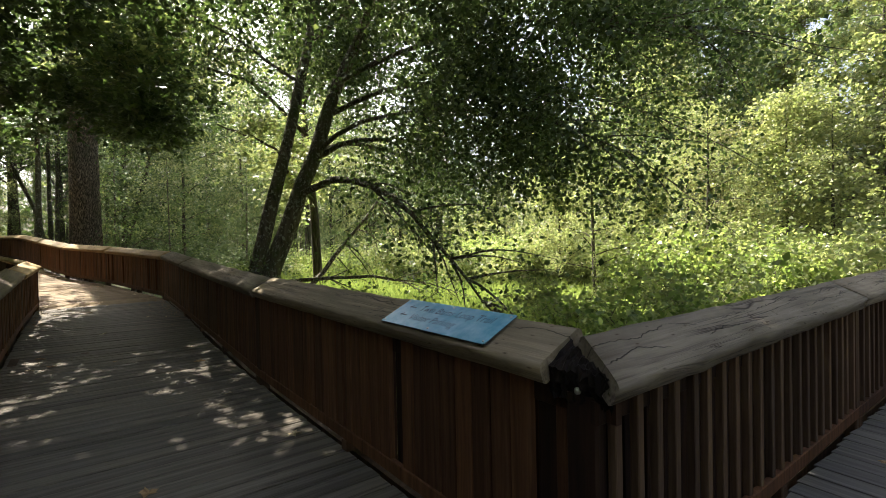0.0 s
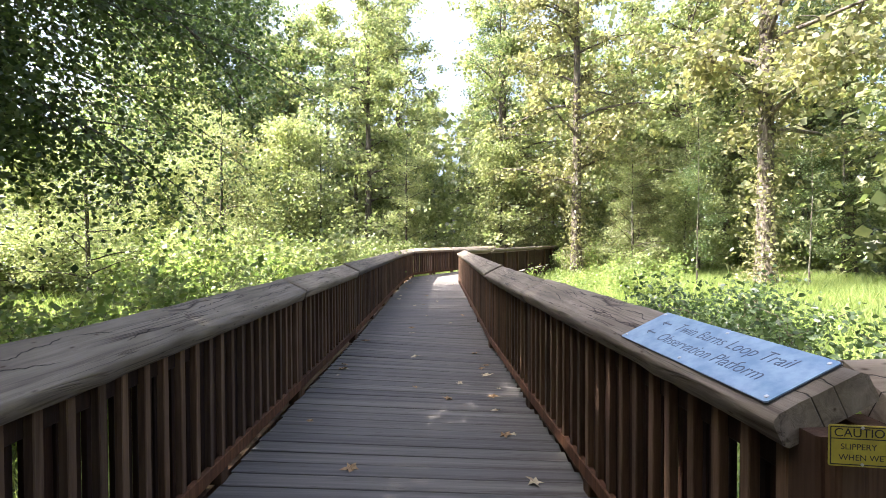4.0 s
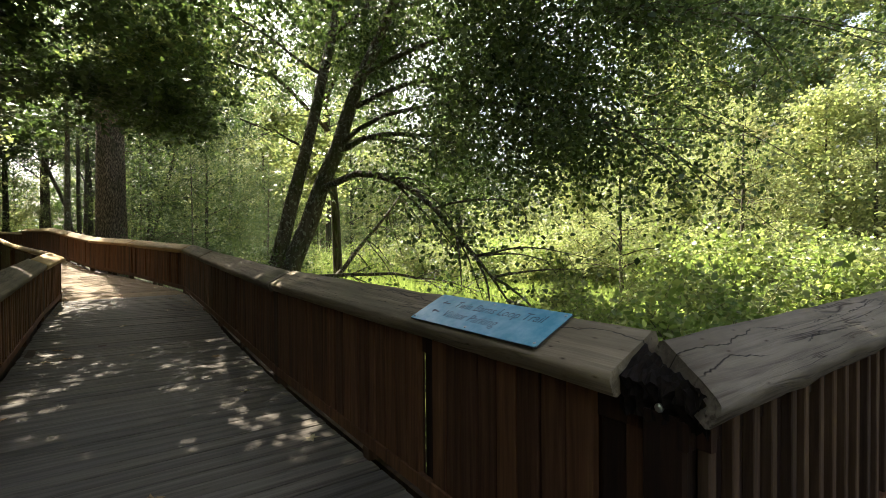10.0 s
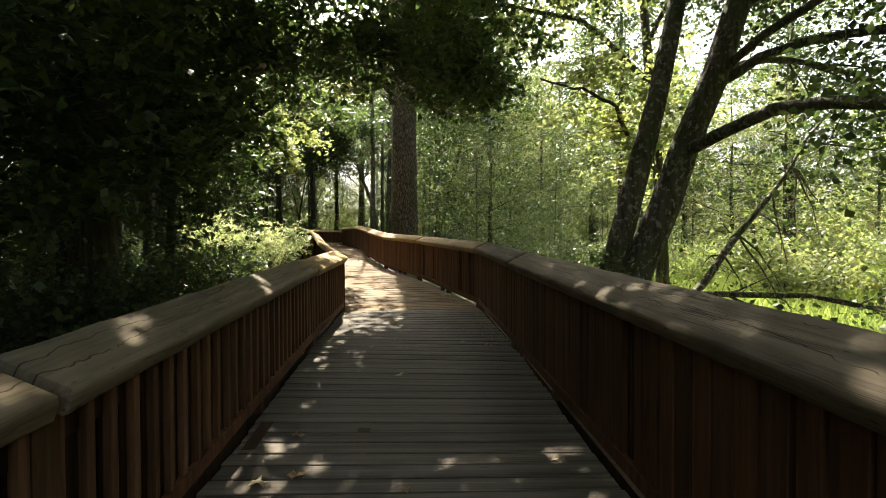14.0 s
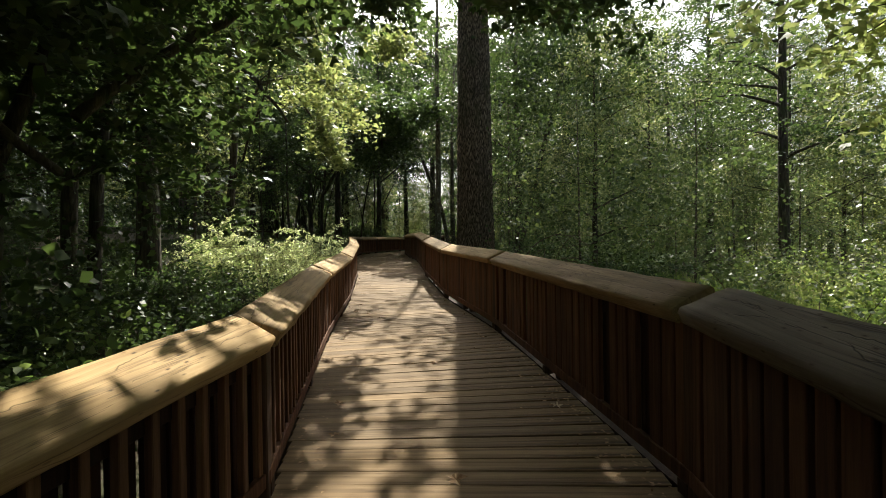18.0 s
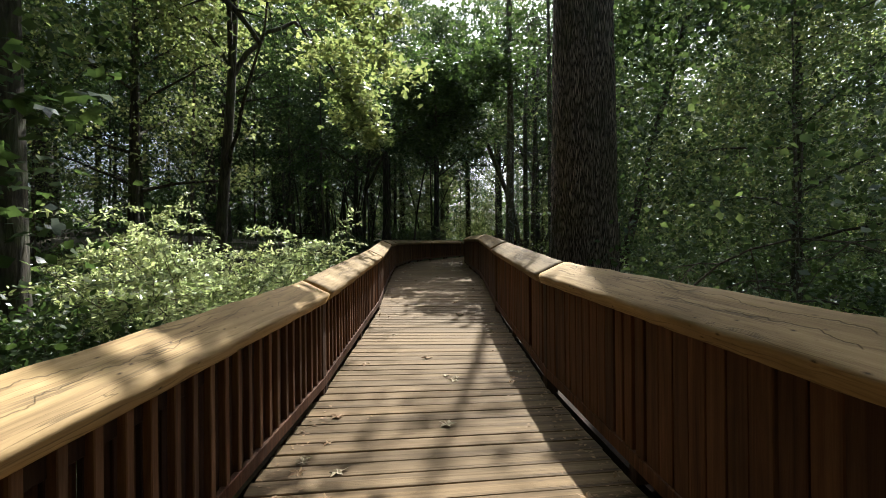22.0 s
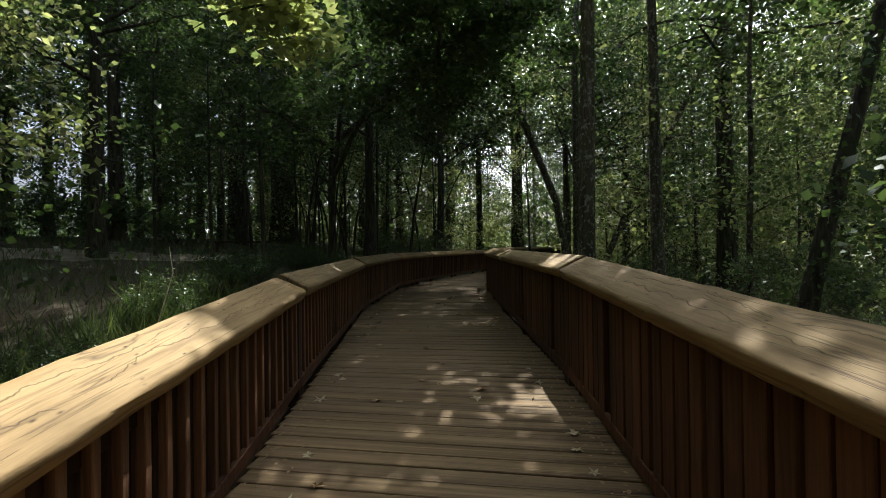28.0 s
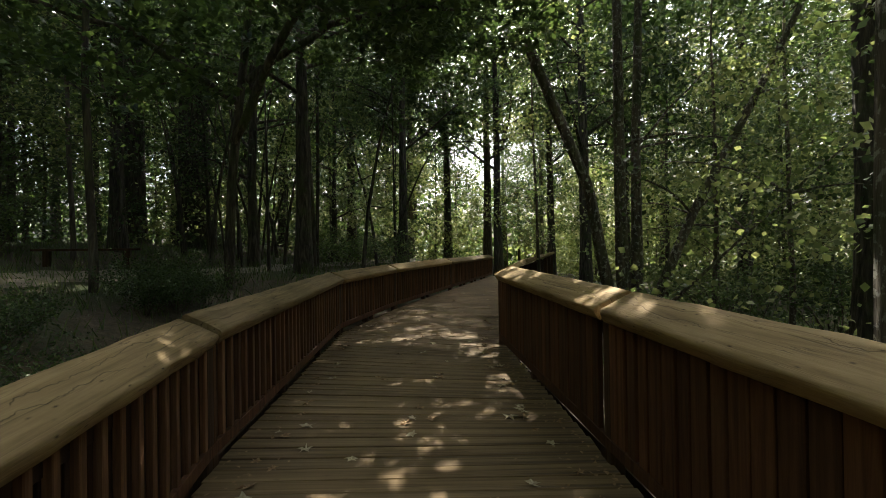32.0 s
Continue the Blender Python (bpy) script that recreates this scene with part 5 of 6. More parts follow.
# the great furrowed trunk beside the right railing
def great_tree(x, y, girth, bark_mat, label, seed):
    rng = random.Random(seed)
    verts, faces = [], []
    n, sides, h = 90, 128, 17.0
    for i in range(n):
        f = i / (n - 1)
        z = -0.6 + h * f
        r = girth * (1 - 0.42 * f) * (1 + 0.5 * math.exp(-max(z + 0.5, 0) * 1.6))
        for k in range(sides):
            a = 2 * math.pi * k / sides
            ridge = noise.noise((math.cos(a) * 6.5, math.sin(a) * 6.5, z * 0.9)) + 0.6 * noise.noise((math.cos(a) * 14, math.sin(a) * 14, z * 2.2))
            rr = r * (1 + 0.045 * ridge + 0.03 * math.sin(3 * a + 1))
            verts.append((math.cos(a) * rr + 0.05 * f, math.sin(a) * rr, z))
    faces = [(i * sides + k, i * sides + (k + 1) % sides, (i + 1) * sides + (k + 1) % sides, (i + 1) * sides + k) for i in range(n - 1) for k in range(sides)]
    thing = new("great_tree")
    thing.matrix_basis = pose(x, y, ground_z(x, y))
    tagged(thing, label, "tree")
    child("trunk", smooth(mesh_of("trunk", verts, faces, bark_mat)), thing)
    verts, faces, anchors = [], [], []
    for k in range(16):
        az = rng.uniform(-1.5, 1.5)
        path = limb_path(rng, (0, 0, rng.uniform(9.5, 16)), (math.cos(az), math.sin(az), 0.5), rng.uniform(3, 5.5), -0.3, 7)
        tube(path, taper(0.09, 0.02, 8), 6, verts, faces)
        anchors += path[2:]
        for _ in range(6):
            q = limb_path(rng, path[rng.randrange(2, 8)], (rng.uniform(-1, 1), rng.uniform(-1, 1), 0), 1.6, -0.3, 4)
            tube(q, taper(0.03, 0.008, 5), 4, verts, faces)
            anchors += q[1:]
    child("branching", smooth(mesh_of("branching", verts, faces, bark_mat)), thing)
    nrng = np.random.default_rng(78)
    an = np.array([tuple(a) for a in anchors])
    places = an[nrng.integers(0, len(an), 7000)] + nrng.normal(size=(7000, 3)) * 0.5
    child("crown", leaf_mesh("crown", places, 0.2, nrng, LEAF_MID, hang=0.2), thing)


great_tree(0.15, 24.2, 0.57, BARK_BIG, "great old tree with deeply furrowed brown bark beside the railing", 77)
great_tree(-17.4, 48.2, 0.72, BARK_DARK, "broad dark tree beside the dirt path", 83)
great_tree(-19.8, 47.4, 0.55, BARK_DARK, "dark tree leaning close to a broader one", 84)

# trunks that can be told apart along the walk
NAMED = [(-12.8, 74.0, 90, 1.1, TALL[0], "distant tall tree with dark trunk"), (-5.3, 62.0, 200, 1.2, TALL[1], "tall straight dark tree beyond the boardwalk"),
         (-1.7, 31.89, 10, 1.0, PALE, "pale mottled trunk beside the railing"), (-0.34, 33.2, 130, 0.85, PALE, "slim pale trunk near the railing"),
         (45.0, -12.0, 0, 1.15, POPLAR[0], "sunlit cottonwood with pale trunk beyond the meadow"), (19.0, -13.0, 60, 1.1, POPLAR[1], "cottonwood hung with dry pale growth"),
         (26.0, -7.5, 160, 0.95, POPLAR[1], "pale cottonwood beyond the side branch"), (11.0, 28.0, 70, 0.8, TALL[0], "dark tree in the wet wood"),
         (-3.0, 41.0, 250, 0.8, SLIM[1], "slim tree beside the far railing"), (-5.6, 13.6, 20, 0.9, TALL[0], "dark tall tree close to the railing"), (-5.4, 4.5, 200, 0.9, TALL[0], "dark tall tree close to the railing"),
         (-9.4, 41.5, 15, 0.8, TALL[0], "tall dark tree beside the far railing"), (-1.2, 46.0, 75, 0.8, TALL[1], "tall leafy tree beside the far railing"), (-8.4, 49.5, 205, 0.8, TALL[1], "tall leafy tree beside the far railing"), (-13.8, 33.6, 33, 0.75, TALL[0], "dark tree on the bank beside the dirt path"),
         (-7.6, 20.9, 100, 1.0, TALL[0], "dark tall tree behind the bushes"), (-7.5, 15.6, 140, 1.0, TALL[0], "dark tall tree in the wood"), (-5.9, 15.2, 60, 0.8, TALL[0], "dark tall tree close to the railing"), (-3.9, 11.6, 110, 0.85, TALL[0], "dark tall tree close to the railing"),
         (2.4, 38.2, 30, 0.95, TALL[0], "dark tall tree beyond the great tree"), (-4.4, 55.5, 0, 0.95, TALL[1], "tall tree beyond the boardwalk"), (-7.6, 58.5, 50, 1.0, TALL[0], "tall tree beyond the boardwalk"), (-1.4, 57.5, 95, 0.95, TALL[1], "tall tree beyond the boardwalk"), (-10.4, 60.5, 150, 1.0, TALL[2], "tall tree beyond the boardwalk"), (2.0, 54.0, 210, 0.9, TALL[0], "tall tree beyond the boardwalk"), (-9.4, 54.0, 260, 0.9, TALL[1], "tall tree beyond the boardwalk")]
for x, y, turn, size, kind, label in NAMED:
    tree = plant(kind, x, y, turn, size, label, "standing trees")
    if kind is POPLAR[1]:
        nrng = np.random.default_rng(int(x))
        n = 3200
        h = 10 * nrng.random(n) ** 1.3
        a = nrng.uniform(0, 2 * math.pi, n)
        wide = (0.32 + 0.9 * nrng.random(n) ** 2.2) * (1.15 - 0.07 * h)
        child("hanging_growth", leaf_mesh("hanging_growth", np.stack([wide * np.cos(a), wide * np.sin(a), h], 1), 0.17, nrng, LEAF_DRY, hang=0.7, slim=0.25), tree, None, "pale dry growth hung on the trunk")


# a dead pale stalk leaning by the railing
def dead_stalk(pts):
    verts, faces = [], []
    tube([Vector(p) - Vector(pts[0]) for p in pts], taper(0.007, 0.003, len(pts)), 5, verts, faces)
    ob = new("dead_stalk", mesh_of("dead_stalk", verts, faces, LITTER_PALE))
    ob.matrix_basis = pose(*pts[0])
    tagged(ob, "thin pale dead stalk leaning beside the railing", "stalk", "dead stalks")


dead_stalk([(-1.55, 4.4, -0.6), (-1.75, 5.0, 0.7), (-1.95, 5.9, 1.5), (-2.2, 7.0, 2.1)])
dead_stalk([(-2.6, 4.8, -0.6), (-2.7, 5.4, 0.7), (-3.2, 6.0, 1.6), (-3.9, 6.4, 2.2)])
dead_stalk([(-4.6, 25.6, 0.3), (-4.7, 26.0, 1.4), (-4.9, 26.5, 2.1), (-5.4, 27.0, 2.3)])


# the dark leaning tree and the broken snag past the great tree
def bare_stem(name, x, y, pts, r0, r1, mat, label):
    verts, faces = [], []
    rng = random.Random(int(abs(x * 31) + y))
    tube(pts, taper(r0, r1, len(pts)), 12, verts, faces, rng, 0.06)
    thing = new(name, smooth(mesh_of(name, verts, faces, mat)))
    thing.matrix_basis = pose(x, y, ground_z(x, y))
    tagged(thing, label, "tree")


bare_stem("leaning_tree", 1.9, 33.0, [(0, 0, -0.4), (0.15, 0.05, 0.8), (0.5, 0.1, 2.2), (0.95, 0.1, 4.0), (1.5, 0.2, 6.2), (2.3, 0.3, 9.0), (3.0, 0.4, 12)], 0.17, 0.08, BARK_DARK, "dark leaning trunk, bare low down")


# arching thin stems under the dark canopy beside the dirt path
stem_rng = random.Random(640)
for _ in range(26):
    sx, sy = stem_rng.uniform(-15.5, -8.6), stem_rng.uniform(40.5, 50)
    dx, dy, up = stem_rng.uniform(-2.6, 2.6), stem_rng.uniform(-1.5, 1.5), stem_rng.uniform(5.0, 8.5)
    if on_boards(sx + dx, sy + dy, 0.6) or on_boards(sx, sy, 1.2):
        continue
    bare_stem("vine_maple_stem", sx, sy, [(0, 0, -0.3), (dx * 0.12, dy * 0.1, up * 0.25), (dx * 0.32, dy * 0.3, up * 0.5), (dx * 0.62, dy * 0.6, up * 0.76), (dx, dy, up)], stem_rng.uniform(0.045, 0.085), 0.02, BARK_DARK, "thin dark arching maple stem in the wood")


def bare_bush(x, y, n, seed, reach, label):
    """Dead arching branches with twigs."""
    rng = random.Random(seed)
    thing = new("dead_bush")
    thing.matrix_basis = pose(x, y, ground_z(x, y))
    tagged(thing, label, "bush", "dead bushes")
    for _ in range(n):
        az = rng.uniform(-0.9, 0.9)
        path = limb_path(rng, (rng.uniform(-0.2, 0.2), rng.uniform(-0.4, 0.4), -0.1), (math.cos(az) * 0.7, math.sin(az) * 0.7, 1.3), reach * rng.uniform(0.7, 1.2), -2.2, 9)
        verts, faces = [], []
        tube(path, taper(0.022, 0.006, 10), 5, verts, faces)
        branch = child("branch", smooth(mesh_of("branch", verts, faces, TWIG)), thing)
        for _ in range(7):
            q = limb_path(rng, path[rng.randrange(3, 10)], (rng.uniform(-1, 1), rng.uniform(-1, 1), rng.uniform(-0.7, 0.3)), rng.uniform(0.4, 1.1), -0.4, 4)
            verts, faces = [], []
            tube(q, taper(0.008, 0.002, 5), 4, verts, faces)
            child("twig", mesh_of("twig", verts, faces, TWIG), branch)


bare_bush(1.25, 23.9, 11, 71, 4.2, "bare arching dead branches beside the great tree")
bare_bush(1.9, 19.2, 7, 72, 3.4, "bare dead branches among the brush")


def many_stemmed(x, y):
    thing = new("many_stemmed_alder")
    thing.matrix_basis = pose(x, y, ground_z(x, y))
    tagged(thing, "many-stemmed alder with mottled bark and one broken stem", "tree")
    rng, nrng = random.Random(61), np.random.default_rng(61)
    stems = (([(0, 0, -0.4), (-0.1, 0, 1.6), (-0.12, 0, 4), (-0.1, 0.1, 7.5), (0.1, 0.1, 12)], 0.15, 0.07), ([(0.15, 0.1, -0.4), (0.22, 0.1, 1.6), (0.25, 0.2, 4), (0.4, 0.3, 7.5), (0.6, 0.3, 11)], 0.14, 0.06),
             ([(-0.1, 0, -0.3), (-0.45, 0, 1.5), (-0.75, 0, 3.2), (-1.35, 0.1, 4.8), (-1.85, 0.1, 6.1), (-1.9, 0.1, 6.3)], 0.12, 0.10), ([(0.3, 0, -0.3), (0.6, 0, 1.0), (1.3, 0.1, 2.6), (2.6, 0.2, 5.0), (3.8, 0.3, 7.4), (4.6, 0.3, 9.5)], 0.12, 0.04),
             ([(0.4, 0, 0.4), (1.2, -0.1, 1.2), (2.2, -0.2, 2.2), (3.0, -0.2, 2.9)], 0.045, 0.012))
    anchors = []
    for pts, r0, r1 in stems:
        verts, faces = [], []
        tube(pts, taper(r0, r1, len(pts)), 12, verts, faces, rng, 0.06)
        child("stem", smooth(mesh_of("stem", verts, faces, BARK_ALDER)), thing)
        if r1 < 0.09:
            for _ in range(9):
                p = Vector(pts[rng.randrange(2, len(pts))])
                q = limb_path(rng, p, (rng.uniform(-1, 1), rng.uniform(-1, 1), 0.3), rng.uniform(1.5, 3.2), -0.5, 6)
                verts, faces = [], []
                tube(q, taper(0.03, 0.006, 7), 5, verts, faces)
                child("branch", smooth(mesh_of("branch", verts, faces, BARK_ALDER)), thing)
                anchors += q[2:]
    an = np.array([tuple(a) for a in anchors])
    places = an[nrng.integers(0, len(an), 2600)] + nrng.normal(size=(2600, 3)) * 0.42
    child("crown", leaf_mesh("crown", places, 0.10, nrng, LEAF_DARK, hang=0.2, slim=0.42), thing)


many_stemmed(-1.4, 39.2)


# ---- woodland all round ----
def scatter_woods():
    rng = random.Random(400)
    spots = [(n[0], n[1]) for n in NAMED] + [(1.9, 33.0), (-1.4, 39.2), (0.15, 24.2), (4.0, 12.4), (6.8, 16.4), (-6.4, 18.6), (-4.4, 8.6), (-9.3, 37.8), (-17.4, 48.2), (-19.8, 47.4), (-13.2, 38.6)]

    def free(x, y, gap):
        return all((x - a) ** 2 + (y - b) ** 2 > gap * gap for a, b in spots)

    def meadow(x, y):
        """The open wet meadow round the side branch."""
        return (x > 2.2 and -9.5 < y < 10.5 and x < 32) or (5.2 + max(0, y - 15) * 0.3 < x < 27 and 10 <= y < 27)

    def sun_lane(x, y):
        """Where a high crown would keep the sun from the boards or from the meadow."""
        lateral = (x + 1.2) * 0.982 + (y - 17.0) * 0.191
        if -5.0 < lateral < 3.0 and 21 < y < 33:
            return True
        return x > 2.6 and y < 31

    kinds = ((TALL, 88, 3.6, 3.4), (MAPLE, 66, 3.0, 4.8), (SLIM, 150, 1.3, 2.9))
    for kind, n, gap, margin in kinds:
        done = tries = 0
        while done < n and tries < 9000:
            tries += 1
            x, y = rng.uniform(-36, 34), rng.uniform(-16, 78)
            if meadow(x, y) or on_boards(x, y, margin) or not free(x, y, gap):
                continue
            if -8 < x < -2 and 20 < y < 33 or -8.5 < x < -2 and 40 < y < 60 or (-12 < x < 2 and y < -4):
                continue
            size = rng.uniform(0.75, 1.2)
            if -7 < x < 2 and 33 < y < 50 and kind is TALL:
                size = rng.uniform(0.7, 0.8)
            if kind is MAPLE and 4 < x < 22 and 10 < y < 36:
                continue
            if kind is TALL and -13 < x < -3 and 24 < y < 44:
                continue
            if sun_lane(x, y):
                if kind is TALL:
                    continue
                size *= 0.62
            spots.append((x, y))
            k = rng.randrange(3)
            if x > 3 and kind is MAPLE:
                k = 2
            if x < -3 and rng.random() < 0.6:
                k = (1 if kind is MAPLE else 2 if kind is SLIM else 0)
            if kind is SLIM and k == 1 and x > -4 and 12 < y < 40:
                k = 0
            turn = rng.uniform(0, 360)
            done += 1
            if kind is TALL and (33 <= y < 43 and -3.5 < (x + 1.2) + (y - 17.0) * 0.06 < 3.5 or 2.6 < x < 24 and 30 < y < 40) or kind is not SLIM and 0 < x < 9 and 40 <= y < 52:
                continue
            plant(kind[k], x, y, turn, size, "leafy %s in the woodland" % kind[k][0].replace("_", " "), "woodland trees")
    # trees behind the meadow
    for _ in range(46):
        a = rng.uniform(-0.75, 0.62)
        r = rng.uniform(31, 52)
        x, y = 1 + r * math.cos(a), r * math.sin(a)
        kind = rng.choice((POPLAR[0], POPLAR[0], TALL[1], MAPLE[2], MAPLE[0], TALL[2]))
        plant(kind, x, y, rng.uniform(0, 360), rng.uniform(0.75, 1.1), "sunlit %s at the meadow's edge" % kind[0].replace("_", " "), "meadow edge trees")
    for x, y, k, size in ((32.6, 15.4, 1, 0.95), (36.5, 21.0, 0, 1.0), (47.9, 5.6, 0, 1.05), (49.0, 11.5, 1, 1.0), (41.0, 12.5, 0, 0.9), (55.0, 1.2, 0, 0.8), (52.0, -4.0, 0, 0.72), (41.0, -19.0, 1, 0.75), (46.0, -26.0, 0, 0.9), (30.0, -19.0, 1, 0.8)):
        plant(BROAD[k], x, y, 47 * x, size, "broad leafy cottonwood beyond the wet meadow", "meadow edge trees")
    for x, y, k, size in ((23.1, 7.0, 0, 1.1), (22.2, 9.8, 1, 0.85), (18.2, 10.4, 0, 0.7), (27.0, 9.5, 0, 0.95), (30.0, -3.9, 0, 1.1), (33.0, -5.6, 1, 0.95), (31.5, 1.8, 0, 0.6), (36.0, -14.3, 0, 1.35), (27.5, -11.5, 1, 0.7), (24.5, -12.6, 0, 0.75), (38.0, -9.0, 1, 1.0), (16.0, 13.0, 0, 0.8)):
        plant(BUSHY[k], x, y, 83 * y, size, "bushy bright green tree at the meadow's edge", "meadow edge trees")
    for x, y, size in ((17, 7.5, 0.55), (20, 9.5, 0.6), (23, 5.5, 0.55), (27, 8.5, 0.6), (29.5, 2.0, 0.6), (31, -3.5, 0.6), (24.5, -10, 0.55), (13.5, 9.5, 0.5)):
        plant(MAPLE[2], x, y, rng.uniform(0, 360), size, "small bright green tree in the meadow", "meadow edge trees")
    # undergrowth in the wood
    done = 0
    while done < 100:
        x, y = rng.uniform(-20, 14), rng.uniform(-4, 50)
        if meadow(x, y) or on_boards(x, y, 1.9 if y < 21 else 3.0) or (-16 < x < -6 and 27 < y < 46) or (-7.5 < x < -2 and 17.5 < y < 27):
            continue
        shrub("wood", rng.randrange(3), x, y, rng.uniform(0, 360), rng.uniform(0.6, 1.15), "leafy dark green shrub on the woodland floor", "woodland shrubs")
        done += 1
    for _ in range(20):
        y = rng.uniform(26.5, 37)
        x = -5.9 - max(0, y - 27) * 0.2 - rng.random() * 2.6
        shrub("wood", 1, x, y, rng.uniform(0, 360), rng.uniform(0.3, 0.5), "low dark fern-like shrub on the bank", "woodland shrubs")
    done = 0
    while done < 135:
        x, y = rng.uniform(2.6, 34), rng.uniform(-9, 27)
        if not meadow(x, y) or on_boards(x, y, 1.3) or (y < 0 and rng.random() < 0.8):
            continue
        if 2.6 < x < 14 and 6.5 < y < 18.5:
            done += 1
            continue
        shrub("meadow", rng.randrange(3), x, y, rng.uniform(0, 360), rng.uniform(0.7, 1.0) * (1.45 if x > 12 and y > 2 else 1.1), "bright green bush in the wet meadow", "meadow bushes")
        done += 1
    for k in range(46):
        x, y = 24 + 20 * rng.random(), -8 - 20 * rng.random()
        shrub("meadow", k, x, y, 360 * rng.random(), 1.0 + 0.6 * rng.random(), "bright green bush at the far side of the meadow", "meadow bushes")
    for x, y, size in ((6.4, -3.9, 0.85), (7.3, -4.5, 0.95), (5.7, -4.7, 0.9), (8.3, -5.0, 0.8)):
        shrub("wood", 1, x, y, 60 * x, size, "dark green shrub in the bright meadow grass", "meadow bushes")
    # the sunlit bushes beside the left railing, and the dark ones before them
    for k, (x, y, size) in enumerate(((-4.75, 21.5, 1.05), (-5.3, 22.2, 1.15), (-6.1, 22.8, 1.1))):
        shrub("sunlit_bush", k, x, y, 70 * k, size, "sunlit bush, leaves paled to carry the sun, in arching sprays", "bushes by the railing")
    for k in range(30):
        y = rng.uniform(9.0, 20.6)
        x = -3.0 - max(0, y - 13) * 0.27 - rng.random() ** 1.5 * 3.2
        # darkest leaf kind only, its colour standing for the shade by the rail
        shrub("wood", 1, x, y, rng.uniform(0, 360), rng.uniform(0.6, 0.95), "green shrub darkened for shade, crowding the railing", "woodland shrubs")


scatter_woods()


def far_woods():
    """The wall of leaves that closes the view all round."""
    nrng = np.random.default_rng(9)
    n = 120000
    m = n // 30
    a = nrng.uniform(0, 2 * math.pi, m)
    top = 16 + 6 * np.sin(a * 7) + 4 * np.sin(a * 17 + 1)
    r = nrng.uniform(50, 74, m)
    z = nrng.beta(1.0, 1.5, m) * top - 0.5
    hubs = np.stack([-2 + r * np.cos(a), 22 + r * np.sin(a), z], 1)
    # the dim side has its shade painted in as LEAF_DARK
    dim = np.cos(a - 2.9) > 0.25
    for name, some, material, label in (("far_woods", hubs[~dim], LEAF_LIGHT, "far woodland foliage in sunlit colour closing the view"), ("far_dark_woods", hubs[dim], LEAF_DARK, "far woodland foliage in shaded colour closing the view")):
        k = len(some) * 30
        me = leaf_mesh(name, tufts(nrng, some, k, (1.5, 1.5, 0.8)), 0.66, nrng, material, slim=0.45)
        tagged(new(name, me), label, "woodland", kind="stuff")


far_woods()


def thicket(name, hubs_n, region, accept, tall, per, leaf, material, seed, label, low=0.0):
    """Saplings and brush too thick to tell apart, in clumps between the trunks."""
    nrng = np.random.default_rng(seed)
    hubs = []
    while len(hubs) < hubs_n:
        x, y = nrng.uniform(region[0], region[2]), nrng.uniform(region[1], region[3])
        if accept(x, y):
            hubs.append((x, y, ground_z(x, y) + low + tall * nrng.random() ** 1.3))
    hubs = np.array(hubs)
    n = hubs_n * per
    hubs = hubs[np.repeat(np.arange(hubs_n), 5)] + nrng.normal(size=(hubs_n * 5, 3)) * np.array((0.9, 0.9, 0.65))
    places = clear_of_walk(tufts(nrng, hubs, n), Vector((0, 0, 0)), 1.2, 9.0)
    tagged(new(name, leaf_mesh(name, places, leaf, nrng, material, slim=0.42)), label, "brush", kind="stuff")


# shade and sun of the thickets come partly from LEAF_DARK and LEAF_LIGHT
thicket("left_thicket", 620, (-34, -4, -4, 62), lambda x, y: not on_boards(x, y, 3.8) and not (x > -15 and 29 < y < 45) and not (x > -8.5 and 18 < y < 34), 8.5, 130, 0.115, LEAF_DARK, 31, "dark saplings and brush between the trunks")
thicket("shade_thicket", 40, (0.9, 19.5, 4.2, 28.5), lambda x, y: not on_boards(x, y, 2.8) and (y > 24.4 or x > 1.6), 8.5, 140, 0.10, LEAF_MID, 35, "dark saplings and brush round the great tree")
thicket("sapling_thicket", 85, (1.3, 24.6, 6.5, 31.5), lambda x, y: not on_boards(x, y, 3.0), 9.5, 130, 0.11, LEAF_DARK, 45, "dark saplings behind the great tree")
# canopy added to keep sun off the saplings behind the great tree
thicket("shade_canopy", 80, (1.6, 29, 6.5, 37), lambda x, y: not on_boards(x, y, 4.0), 7.0, 110, 0.2, LEAF_DARK, 46, "dark high boughs added behind the great tree for shade", 8.0)
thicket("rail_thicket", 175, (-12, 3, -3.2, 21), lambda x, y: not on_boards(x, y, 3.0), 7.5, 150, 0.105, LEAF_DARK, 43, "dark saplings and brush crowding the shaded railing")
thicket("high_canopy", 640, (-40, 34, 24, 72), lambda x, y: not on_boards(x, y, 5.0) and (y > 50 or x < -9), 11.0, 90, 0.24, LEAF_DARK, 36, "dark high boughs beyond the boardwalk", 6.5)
# boughs added overhead, partly out of view, to cut skylight from the left
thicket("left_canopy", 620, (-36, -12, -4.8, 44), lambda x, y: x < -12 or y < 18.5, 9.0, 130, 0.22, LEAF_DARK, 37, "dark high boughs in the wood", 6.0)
# sunlight put into the leaf colour; little sun reaches these saplings
thicket("far_bend_thicket", 95, (-0.4, 33.5, 9, 45), lambda x, y: not on_boards(x, y, 2.6), 8.0, 120, 0.11, LEAF_LIGHT, 44, "light green saplings in sunlit colour beyond the pale trunks")
thicket("crown_tops", 260, (-20, 50, 10, 68), lambda x, y: True, 11.0, 80, 0.3, LEAF_MID, 39, "tops of the trees beyond the boardwalk", 11.0)
